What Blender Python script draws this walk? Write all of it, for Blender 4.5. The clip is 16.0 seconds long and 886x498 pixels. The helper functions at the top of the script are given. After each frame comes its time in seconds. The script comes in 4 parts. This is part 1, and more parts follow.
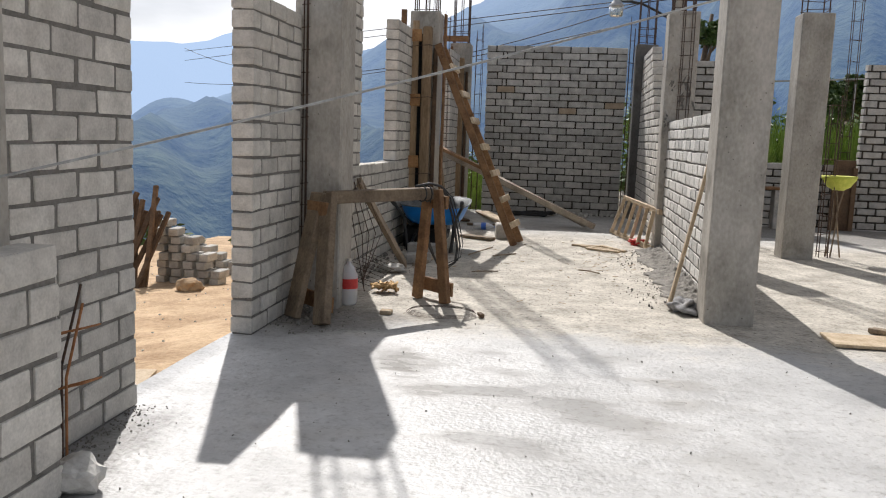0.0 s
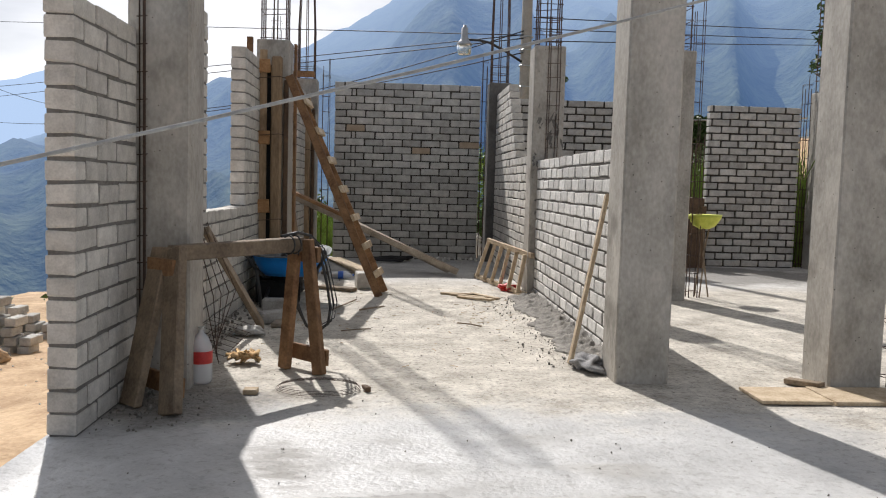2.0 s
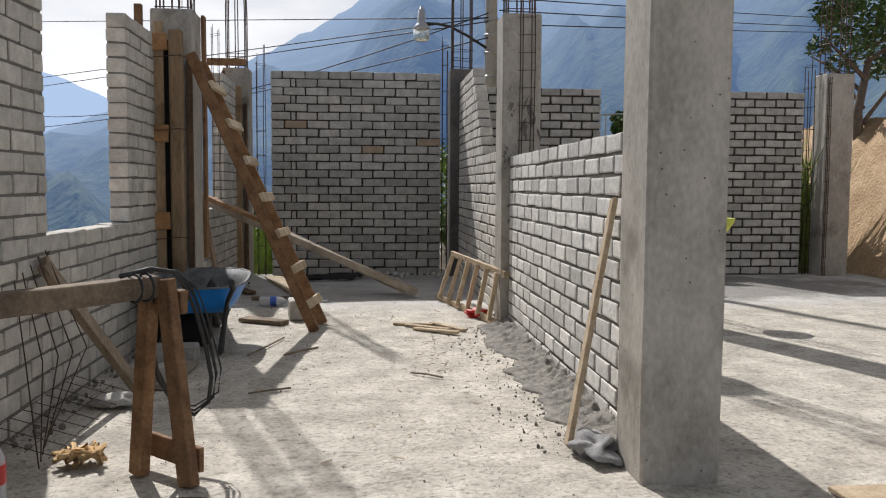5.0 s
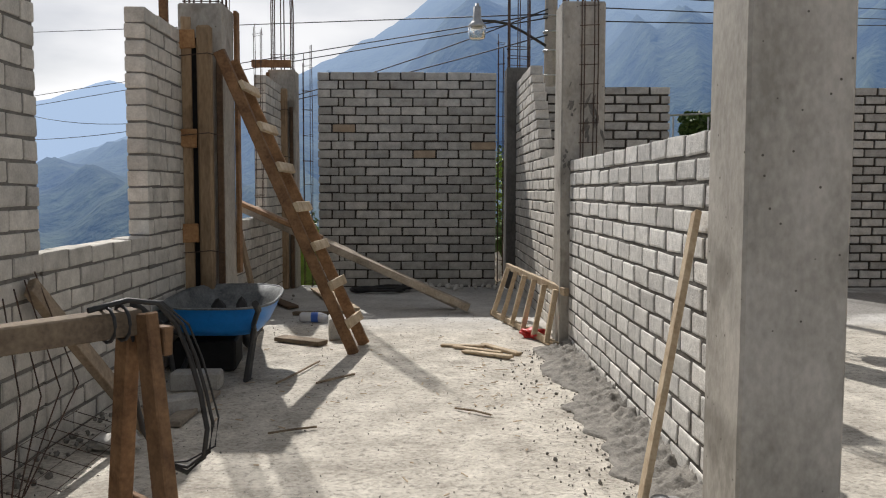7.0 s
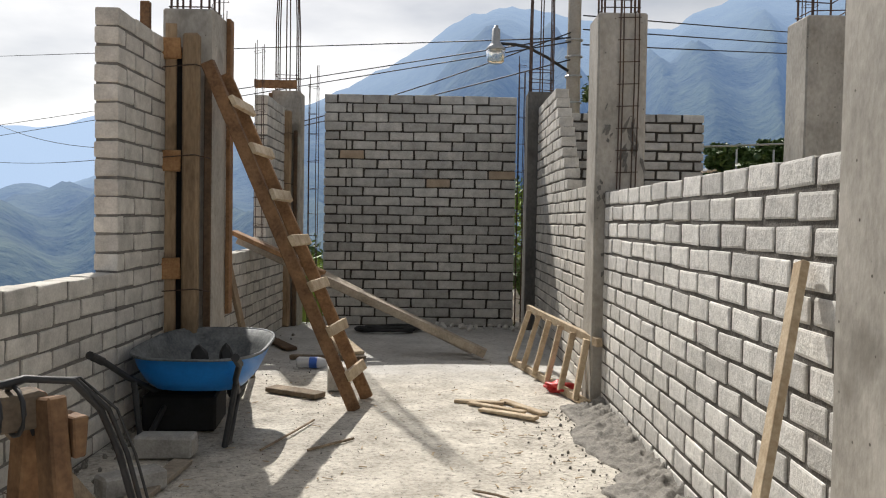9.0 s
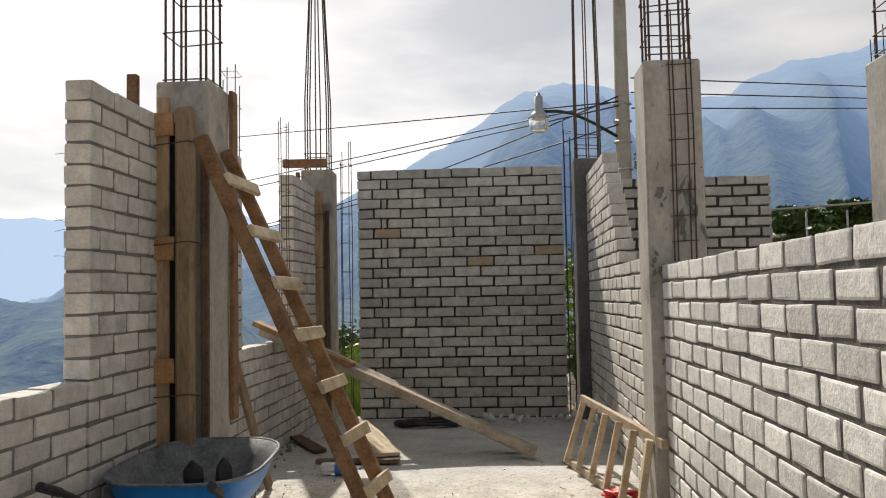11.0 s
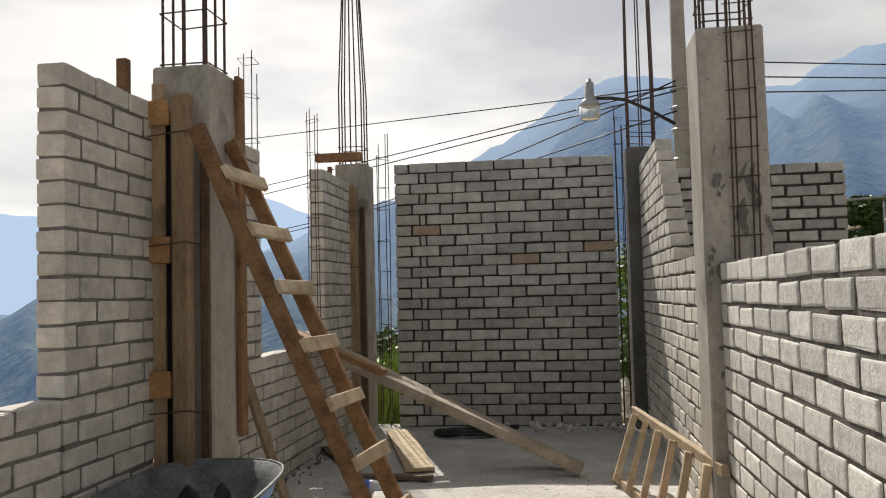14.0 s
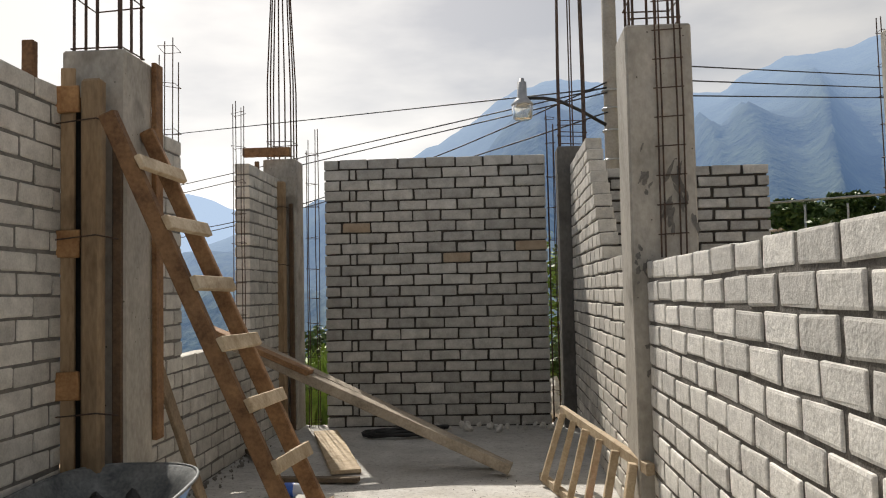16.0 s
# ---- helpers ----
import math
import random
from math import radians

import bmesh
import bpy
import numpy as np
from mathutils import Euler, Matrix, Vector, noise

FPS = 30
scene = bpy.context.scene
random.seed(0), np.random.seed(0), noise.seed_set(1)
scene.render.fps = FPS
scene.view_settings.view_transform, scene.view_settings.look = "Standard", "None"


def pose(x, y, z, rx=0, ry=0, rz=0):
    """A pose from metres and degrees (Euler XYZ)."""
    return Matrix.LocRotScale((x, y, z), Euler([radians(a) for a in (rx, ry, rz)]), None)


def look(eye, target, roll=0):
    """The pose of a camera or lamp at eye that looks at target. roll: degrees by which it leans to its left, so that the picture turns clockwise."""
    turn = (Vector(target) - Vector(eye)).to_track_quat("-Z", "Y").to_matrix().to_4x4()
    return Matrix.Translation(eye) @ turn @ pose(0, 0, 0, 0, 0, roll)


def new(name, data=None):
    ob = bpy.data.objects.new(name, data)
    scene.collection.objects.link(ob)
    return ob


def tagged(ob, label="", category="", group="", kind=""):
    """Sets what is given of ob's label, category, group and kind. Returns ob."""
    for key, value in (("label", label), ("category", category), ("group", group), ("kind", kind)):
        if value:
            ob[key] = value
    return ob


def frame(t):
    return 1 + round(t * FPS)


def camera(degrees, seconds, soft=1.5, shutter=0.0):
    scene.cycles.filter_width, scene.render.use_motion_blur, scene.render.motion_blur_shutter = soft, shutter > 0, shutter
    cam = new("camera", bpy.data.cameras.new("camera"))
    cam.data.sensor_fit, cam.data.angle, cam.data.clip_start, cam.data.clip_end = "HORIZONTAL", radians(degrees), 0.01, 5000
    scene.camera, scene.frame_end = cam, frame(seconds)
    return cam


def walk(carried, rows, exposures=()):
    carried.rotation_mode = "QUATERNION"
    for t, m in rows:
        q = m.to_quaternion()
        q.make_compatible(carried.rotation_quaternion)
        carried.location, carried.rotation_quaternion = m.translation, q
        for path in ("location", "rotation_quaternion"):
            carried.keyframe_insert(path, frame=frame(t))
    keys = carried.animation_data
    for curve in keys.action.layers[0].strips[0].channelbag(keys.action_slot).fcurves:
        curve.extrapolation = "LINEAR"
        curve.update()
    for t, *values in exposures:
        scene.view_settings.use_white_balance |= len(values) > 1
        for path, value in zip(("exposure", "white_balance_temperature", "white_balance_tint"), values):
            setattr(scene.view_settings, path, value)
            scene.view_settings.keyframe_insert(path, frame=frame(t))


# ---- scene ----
cam = camera(55.9, 16.0, soft=1.1)
PATH = [
    (0, (0.831, 0.458, 1.263), (0.549, 2.42, 0.996), 2.1),
    (0.5, (0.68, 0.533, 1.26), (0.546, 2.517, 1.039), 4.5),
    (1, (0.52, 0.767, 1.278), (0.495, 2.759, 1.098), 3.1),
    (1.5, (0.411, 1.059, 1.271), (0.454, 3.052, 1.119), 2.2),
    (2, (0.453, 1.345, 1.244), (0.561, 3.336, 1.088), 1.6),
    (2.5, (0.576, 1.734, 1.25), (0.747, 3.72, 1.086), 1.3),
    (3, (0.617, 2.074, 1.235), (0.817, 4.057, 1.072), 1.5),
    (3.5, (0.623, 2.326, 1.285), (0.803, 4.31, 1.111), 1.2),
    (3.7, (0.634, 2.449, 1.266), (0.812, 4.434, 1.094), 1.1),
    (5.8, (0.871, 3.542, 1.252), (1.054, 5.529, 1.123), 0.1),
    (6, (0.915, 3.61, 1.267), (1.087, 5.598, 1.142), 0.2),
    (6.5, (0.874, 3.671, 1.277), (0.896, 5.667, 1.144), -0.0),
    (7, (0.843, 3.876, 1.282), (0.878, 5.871, 1.143), 0.1),
    (7.5, (0.786, 4.021, 1.271), (0.825, 6.016, 1.14), 0.5),
    (8, (0.77, 4.276, 1.296), (0.779, 6.274, 1.195), 0.9),
    (8.5, (0.792, 4.483, 1.326), (0.801, 6.481, 1.239), 0.9),
    (9, (0.818, 4.71, 1.309), (0.827, 6.709, 1.241), 1.0),
    (9.5, (0.83, 4.918, 1.344), (0.833, 6.918, 1.372), 0.8),
    (9.7, (0.866, 5.013, 1.355), (0.863, 7.012, 1.423), 0.4),
    (11.8, (1.07, 5.751, 1.362), (0.88, 7.738, 1.482), -1.6),
    (12, (1.104, 5.824, 1.367), (0.912, 7.811, 1.487), -1.7),
    (12.5, (1.21, 6.003, 1.393), (1.001, 7.989, 1.517), -1.4),
    (13, (1.21, 6.056, 1.396), (0.972, 8.039, 1.502), -1.6),
    (13.5, (1.168, 6.071, 1.399), (0.914, 8.051, 1.515), -1.4),
    (14, (1.159, 6.084, 1.4), (0.881, 8.061, 1.51), -1.4),
    (14.5, (1.162, 6.119, 1.399), (0.891, 8.097, 1.515), -1.4),
    (15, (1.169, 6.163, 1.387), (0.906, 8.142, 1.509), -1.4),
    (15.5, (1.185, 6.186, 1.381), (0.946, 8.168, 1.496), -1.3),
    (16, (1.194, 6.197, 1.384), (1.07, 8.19, 1.491), -1.2),
]
walk(cam, [(t, look(e, g, r)) for t, e, g, r in PATH], [(0, -0.02, 6300, 12), (0.5, -0.14, 6300, 12), (2, -0.02, 6280, 12), (2.5, 0.1, 6250, 12), (3, 0.22, 6250, 12), (3.5, -0.08, 6250, 12), (5.8, -0.18, 6300, 11.5), (6.5, -0.13, 6350, 11), (7.2, -0.26, 6400, 11), (7.7, -0.2, 6400, 11), (8.3, -0.02, 6450, 10.5), (9, 0.02, 6500, 10), (12, 0.06, 6800, 10), (12.5, -0.07, 6800, 10), (13, 0.0, 6800, 10), (13.7, -0.06, 6800, 10), (16, -0.05, 6800, 10)])


# ---- light ----
SUN_AZ, SUN_EL = 19.0, 45.0          # degrees left of the corridor's axis, and above the horizon
sun_to = Vector((-math.sin(radians(SUN_AZ)) * math.cos(radians(SUN_EL)), math.cos(radians(SUN_AZ)) * math.cos(radians(SUN_EL)), math.sin(radians(SUN_EL))))
sun_data = bpy.data.lights.new("sun", "SUN")
sun_data.energy, sun_data.angle, sun_data.color = 5.0, radians(0.6), (1.0, 0.955, 0.89)
sun = new("sun", sun_data)
sun.matrix_world = look(sun_to * 50, (0, 0, 0))
world = bpy.data.worlds.new("world")
scene.world = world
world.use_nodes = True
wn, wl = world.node_tree.nodes, world.node_tree.links
sky = wn.new("ShaderNodeTexSky")
sky.sky_type, sky.sun_disc = "NISHITA", False
sky.sun_elevation, sky.sun_rotation = radians(SUN_EL), radians(-SUN_AZ)
sky.altitude, sky.air_density, sky.dust_density = 1200, 1.0, 4.0
wc = wn.new("ShaderNodeTexCoord")
wm = wn.new("ShaderNodeMapping")
wm.inputs["Scale"].default_value = (1.6, 1.6, 5.0)
wno = wn.new("ShaderNodeTexNoise")
wno.inputs["Scale"].default_value, wno.inputs["Detail"].default_value = 1.7, 7
wr = wn.new("ShaderNodeValToRGB")
wr.color_ramp.elements[0].position, wr.color_ramp.elements[1].position = 0.36, 0.60
wr.color_ramp.elements[0].color = (0.36, 0.36, 0.36, 1)
wr.color_ramp.elements[1].color = (0.85, 0.85, 0.85, 1)
wx = wn.new("ShaderNodeMixRGB")
bw = wn.new("ShaderNodeRGBToBW")
wb = wn.new("ShaderNodeMixRGB")
wb.blend_type = "MULTIPLY"
wb.inputs["Fac"].default_value, wb.inputs["Color2"].default_value = 1.0, (3.1, 3.04, 2.95, 1)
wl.new(sky.outputs["Color"], bw.inputs["Color"])
wl.new(bw.outputs["Val"], wb.inputs["Color1"])
wa = wn.new("ShaderNodeMixRGB")
wa.inputs["Fac"].default_value, wa.inputs["Color2"].default_value = 0.35, (15.0, 15.4, 16.0, 1)
wl.new(wb.outputs["Color"], wa.inputs["Color1"])
wl.new(wa.outputs["Color"], wx.inputs["Color2"])
wl.new(wc.outputs["Generated"], wm.inputs["Vector"])
wl.new(wm.outputs["Vector"], wno.inputs["Vector"])
wl.new(wno.outputs["Fac"], wr.inputs["Fac"])
wl.new(wr.outputs["Color"], wx.inputs["Fac"])
wl.new(sky.outputs["Color"], wx.inputs["Color1"])
wl.new(wx.outputs["Color"], wn["Background"].inputs["Color"])
wn["Background"].inputs["Strength"].default_value = 0.057


# ---- materials ----
def material(name, c1, c2, rough=0.85, scale=6.0, fine=60.0, bump=0.3, metal=0.0, rand=0.0, spots=0.0, stretch=(1, 1, 1), depth=0.01, pores=0.0):
    """A surface whose colour wanders from c1 to c2 at two scales, with grain as relief; rand: spread of brightness from piece to piece."""
    m = bpy.data.materials.new(name)
    m.use_nodes = True
    n, l = m.node_tree.nodes, m.node_tree.links
    b = n["Principled BSDF"]
    g = n.new("ShaderNodeNewGeometry")
    mp = n.new("ShaderNodeMapping")
    mp.inputs["Scale"].default_value = stretch
    l.new(g.outputs["Position"], mp.inputs["Vector"])
    a = n.new("ShaderNodeTexNoise")
    a.inputs["Scale"].default_value, a.inputs["Detail"].default_value, a.inputs["Roughness"].default_value = scale, 6, 0.65
    f = n.new("ShaderNodeTexNoise")
    f.inputs["Scale"].default_value, f.inputs["Detail"].default_value = fine, 4
    for t in (a, f):
        l.new(mp.outputs["Vector"], t.inputs["Vector"])
    add = n.new("ShaderNodeMath")
    add.operation = "MULTIPLY_ADD"
    add.inputs[1].default_value = 0.45
    l.new(f.outputs["Fac"], add.inputs[0])
    l.new(a.outputs["Fac"], add.inputs[2])
    r = n.new("ShaderNodeValToRGB")
    r.color_ramp.elements[0].position, r.color_ramp.elements[1].position = 0.5, 0.95
    r.color_ramp.elements[0].color, r.color_ramp.elements[1].color = (*c1, 1), (*c2, 1)
    l.new(add.outputs[0], r.inputs["Fac"])
    out = r.outputs["Color"]
    if rand:
        o = n.new("ShaderNodeObjectInfo")
        mr = n.new("ShaderNodeMapRange")
        mr.inputs["To Min"].default_value, mr.inputs["To Max"].default_value = 1 - rand, 1 + rand * 0.5
        l.new(o.outputs["Random"], mr.inputs["Value"])
        x = n.new("ShaderNodeMixRGB")
        x.blend_type = "MULTIPLY"
        x.inputs["Fac"].default_value = 1
        l.new(out, x.inputs["Color1"])
        l.new(mr.outputs["Result"], x.inputs["Color2"])
        out = x.outputs["Color"]
    if spots:
        v = n.new("ShaderNodeTexNoise")
        v.inputs["Scale"].default_value, v.inputs["Detail"].default_value = 2.3, 8
        l.new(g.outputs["Position"], v.inputs["Vector"])
        vr = n.new("ShaderNodeValToRGB")
        vr.color_ramp.elements[0].position, vr.color_ramp.elements[1].position = 0.59, 0.69
        vr.color_ramp.elements[1].color = (spots, spots, spots, 1)
        l.new(v.outputs["Fac"], vr.inputs["Fac"])
        x = n.new("ShaderNodeMixRGB")
        x.inputs["Color2"].default_value = (c1[0] * 0.5, c1[1] * 0.48, c1[2] * 0.45, 1)
        l.new(vr.outputs["Color"], x.inputs["Fac"])
        l.new(out, x.inputs["Color1"])
        out = x.outputs["Color"]
    if pores:
        vo = n.new("ShaderNodeTexVoronoi")
        vo.inputs["Scale"].default_value = pores
        l.new(g.outputs["Position"], vo.inputs["Vector"])
        pr = n.new("ShaderNodeValToRGB")
        pr.color_ramp.elements[0].position, pr.color_ramp.elements[1].position = 0.05, 0.08
        pr.color_ramp.elements[0].color = (1, 1, 1, 1)
        pr.color_ramp.elements[1].color = (0, 0, 0, 1)
        l.new(vo.outputs["Distance"], pr.inputs["Fac"])
        x = n.new("ShaderNodeMixRGB")
        x.inputs["Color2"].default_value = (c1[0] * 0.35, c1[1] * 0.33, c1[2] * 0.3, 1)
        l.new(pr.outputs["Color"], x.inputs["Fac"])
        l.new(out, x.inputs["Color1"])
        out = x.outputs["Color"]
    l.new(out, b.inputs["Base Color"])
    b.inputs["Roughness"].default_value, b.inputs["Metallic"].default_value = rough, metal
    bp = n.new("ShaderNodeBump")
    bp.inputs["Strength"].default_value, bp.inputs["Distance"].default_value = bump, depth
    l.new(add.outputs[0], bp.inputs["Height"])
    l.new(bp.outputs["Normal"], b.inputs["Normal"])
    return m


M_BLOCK = material("cement_block", (0.325, 0.31, 0.282), (0.58, 0.56, 0.518), 0.95, 9, 90, 0.55, rand=0.25, depth=0.01)
M_BLOCK_COARSE = material("coarse_pale_block", (0.50, 0.485, 0.455), (0.80, 0.775, 0.725), 0.95, 22, 85, 0.65, rand=0.25, depth=0.008)
M_BLOCK_PALE = material("pale_block", (0.42, 0.395, 0.352), (0.70, 0.665, 0.60), 0.95, 9, 90, 0.45, rand=0.18, depth=0.008)
M_BLOCK_TAN = material("tan_block", (0.30, 0.23, 0.16), (0.46, 0.36, 0.26), 0.95, 9, 90, 0.5)
M_MORTAR = material("mortar", (0.025, 0.021, 0.017), (0.075, 0.065, 0.054), 0.95, 12, 80, 0.7)
M_MORTAR_MID = material("brown_grey_mortar", (0.06, 0.053, 0.045), (0.15, 0.137, 0.12), 0.95, 16, 90, 0.9)
M_MORTAR_PALE = material("pale_mortar", (0.12, 0.111, 0.098), (0.235, 0.22, 0.197), 0.95, 12, 80, 0.7)
M_CONC = material("cast_concrete", (0.25, 0.23, 0.196), (0.49, 0.455, 0.40), 0.8, 3.5, 45, 0.3, rand=0.1, spots=0.6, stretch=(1, 1, 0.6), pores=15.0)
# Darker copy of the cast concrete; the far column's shade is put into its colour.
M_CONC_DARK = material("shaded_dark_concrete", (0.07, 0.066, 0.06), (0.16, 0.15, 0.135), 0.75, 3.5, 45, 0.3, spots=0.4, stretch=(1, 1, 0.6))
# Paler variant of the sawn wood; light on the boards is put into the colour.
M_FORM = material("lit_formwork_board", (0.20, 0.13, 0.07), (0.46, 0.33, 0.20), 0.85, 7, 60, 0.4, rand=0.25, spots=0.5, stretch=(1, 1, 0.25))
M_CLEAT = material("orange_cleat_wood", (0.24, 0.11, 0.04), (0.50, 0.29, 0.13), 0.8, 9, 60, 0.35, rand=0.2)
M_SMEAR = material("smeared_cement", (0.10, 0.093, 0.083), (0.21, 0.195, 0.175), 0.9, 14, 80, 0.5)
M_WOOD = material("sawn_wood", (0.11, 0.05, 0.02), (0.33, 0.185, 0.085), 0.8, 7, 60, 0.35, rand=0.3, stretch=(1.0, 1.0, 1.0))
M_PALE = material("pale_wood", (0.34, 0.245, 0.145), (0.60, 0.49, 0.345), 0.8, 9, 70, 0.3, rand=0.15)
M_GREYWOOD = material("weathered_wood", (0.12, 0.085, 0.055), (0.33, 0.25, 0.165), 0.85, 6, 60, 0.4, rand=0.3)
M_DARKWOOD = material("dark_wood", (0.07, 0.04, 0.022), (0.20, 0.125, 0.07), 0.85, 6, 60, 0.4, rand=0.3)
M_STEEL = material("rusty_steel", (0.035, 0.028, 0.025), (0.13, 0.075, 0.05), 0.7, 20, 120, 0.3, metal=0.35)
M_RUST = material("orange_rust", (0.20, 0.075, 0.03), (0.42, 0.19, 0.07), 0.85, 20, 120, 0.3)
M_BLACK = material("black_rubber", (0.012, 0.012, 0.013), (0.03, 0.03, 0.03), 0.6, 15, 90, 0.15)
# Near-black that stands in for deep shade, in gaps and under the barrow.
M_SHADE = material("black_painted_shade", (0.006, 0.006, 0.006), (0.015, 0.015, 0.015), 0.95, 15, 90, 0.15)
M_PLANK = material("grey_plank", (0.19, 0.155, 0.115), (0.44, 0.375, 0.295), 0.85, 5, 60, 0.4, rand=0.15)
M_BLUE = material("blue_enamel", (0.006, 0.17, 0.56), (0.014, 0.24, 0.70), 0.38, 7, 60, 0.05)
M_TRAY = material("worn_grey_tray", (0.07, 0.08, 0.085), (0.24, 0.25, 0.25), 0.6, 9, 60, 0.25, metal=0.3)
M_GALV = material("galvanised_metal", (0.32, 0.33, 0.34), (0.5, 0.5, 0.5), 0.45, 14, 80, 0.1, metal=0.6)
M_WHITE = material("pale_cable", (0.22, 0.22, 0.21), (0.42, 0.42, 0.4), 0.6, 15, 80, 0.1)
M_RED = material("red_plastic", (0.45, 0.02, 0.02), (0.65, 0.05, 0.04), 0.45, 12, 70, 0.1)
M_BLUEPL = material("blue_label", (0.03, 0.09, 0.4), (0.05, 0.16, 0.6), 0.4, 12, 70, 0.05)
M_YELLOW = material("yellow_green_plastic", (0.42, 0.48, 0.04), (0.66, 0.68, 0.12), 0.6, 14, 70, 0.2)
M_RAG = material("grey_cloth", (0.12, 0.12, 0.125), (0.42, 0.41, 0.40), 0.95, 14, 140, 0.6)
M_FIBRE = material("straw_fibre", (0.42, 0.25, 0.1), (0.66, 0.46, 0.24), 0.9, 20, 90, 0.4)
M_RUBBLE = material("mortar_rubble", (0.10, 0.093, 0.083), (0.31, 0.29, 0.255), 0.95, 12, 90, 0.7)
M_STONE = material("pale_stone", (0.4, 0.38, 0.34), (0.66, 0.64, 0.6), 0.9, 8, 60, 0.5)
M_EARTH = material("orange_earth", (0.30, 0.19, 0.10), (0.62, 0.45, 0.28), 0.95, 1.6, 22, 0.8, depth=0.06)
M_BARK = material("bark", (0.08, 0.06, 0.045), (0.2, 0.15, 0.11), 0.9, 12, 70, 0.5)
M_LEAF = material("leaves", (0.03, 0.065, 0.014), (0.10, 0.16, 0.035), 0.6, 5, 30, 0.1)
M_GRASS = material("maize_leaves", (0.09, 0.17, 0.02), (0.26, 0.36, 0.06), 0.6, 5, 30, 0.1)
M_POLE = material("pole_concrete", (0.25, 0.22, 0.18), (0.42, 0.38, 0.32), 0.85, 3, 40, 0.3, spots=0.4)
M_ROOF = material("roof_sheet", (0.45, 0.45, 0.46), (0.6, 0.6, 0.6), 0.5, 3, 30, 0.1, metal=0.2)


def clear(name, tint, rough, through_light=0.85):
    m = bpy.data.materials.new(name)
    m.use_nodes = True
    b = m.node_tree.nodes["Principled BSDF"]
    b.inputs["Base Color"].default_value = (*tint, 1)
    b.inputs["Roughness"].default_value = rough
    b.inputs["Transmission Weight"].default_value, b.inputs["IOR"].default_value = through_light, 1.3
    return m


M_GLASS = clear("lamp_glass", (0.95, 0.93, 0.85), 0.15)
M_PLASTIC = clear("clear_plastic", (0.93, 0.95, 0.97), 0.2, 0.55)


def floor_material():
    """Dusty concrete; fresh grey screed with standing water in the front part."""
    m = material("concrete_floor", (0.30, 0.27, 0.225), (0.70, 0.655, 0.57), 0.92, 3.2, 42, 0.9, depth=0.03)
    n, l = m.node_tree.nodes, m.node_tree.links
    b = n["Principled BSDF"]
    base = b.inputs["Base Color"].links[0].from_socket
    g = n.new("ShaderNodeNewGeometry")
    sep = n.new("ShaderNodeSeparateXYZ")
    l.new(g.outputs["Position"], sep.inputs[0])
    no = n.new("ShaderNodeTexNoise")
    no.inputs["Scale"].default_value, no.inputs["Detail"].default_value, no.inputs["Roughness"].default_value = 1.7, 10, 0.72
    l.new(g.outputs["Position"], no.inputs["Vector"])

    def maths(op, a, c, k=None):
        q = n.new("ShaderNodeMath")
        q.operation = op
        for i, v in enumerate((a, c, k)):
            if isinstance(v, (int, float)):
                q.inputs[i].default_value = v
            elif v is not None:
                l.new(v, q.inputs[i])
        return q.outputs[0]

    def ramp(v, lo, hi):
        q = n.new("ShaderNodeMapRange")
        q.interpolation_type = "SMOOTHSTEP"
        q.inputs["From Min"].default_value, q.inputs["From Max"].default_value = lo, hi
        l.new(v, q.inputs["Value"])
        return q.outputs["Result"]

    wander = maths("MULTIPLY_ADD", no.outputs["Fac"], 2.2, sep.outputs["Y"])
    screed = maths("SUBTRACT", 1.0, ramp(wander, 6.55, 7.35))
    fade = maths("SUBTRACT", 1.0, ramp(maths("MULTIPLY_ADD", no.outputs["Fac"], 2.0, sep.outputs["X"]), 3.2, 4.6))
    screed = maths("MULTIPLY", screed, fade)
    back = maths("MULTIPLY", ramp(maths("MULTIPLY_ADD", no.outputs["Fac"], 1.6, sep.outputs["Y"]), 12.0, 13.2), 0.75)
    smooth = maths("MAXIMUM", screed, back)
    x1 = n.new("ShaderNodeMixRGB")
    grey = n.new("ShaderNodeValToRGB")
    grey.color_ramp.elements[0].position, grey.color_ramp.elements[1].position = 0.3, 0.75
    grey.color_ramp.elements[0].color, grey.color_ramp.elements[1].color = (0.33, 0.325, 0.315, 1), (0.66, 0.655, 0.64, 1)
    l.new(no.outputs["Fac"], grey.inputs["Fac"])
    l.new(smooth, x1.inputs["Fac"])
    l.new(base, x1.inputs["Color1"])
    l.new(grey.outputs["Color"], x1.inputs["Color2"])
    # standing water, in a patch of the screed
    pn = n.new("ShaderNodeTexNoise")
    pn.inputs["Scale"].default_value, pn.inputs["Detail"].default_value = 1.9, 6
    pm = n.new("ShaderNodeMapping")
    pm.inputs["Scale"].default_value = (0.65, 1.5, 1)
    pm.inputs["Location"].default_value = (2.3, 0.9, 0)
    l.new(g.outputs["Position"], pm.inputs["Vector"])
    l.new(pm.outputs["Vector"], pn.inputs["Vector"])
    inx = maths("MULTIPLY", ramp(sep.outputs["X"], -0.9, -0.2), maths("SUBTRACT", 1.0, ramp(sep.outputs["X"], 1.3, 2.0)))
    iny = maths("MULTIPLY", ramp(sep.outputs["Y"], 3.3, 4.0), maths("SUBTRACT", 1.0, ramp(sep.outputs["Y"], 5.2, 5.9)))
    pool = maths("MULTIPLY", ramp(pn.outputs["Fac"], 0.44, 0.66), maths("MULTIPLY", inx, iny))
    x2 = n.new("ShaderNodeMixRGB")
    x2.inputs["Color2"].default_value = (0.43, 0.40, 0.345, 1)
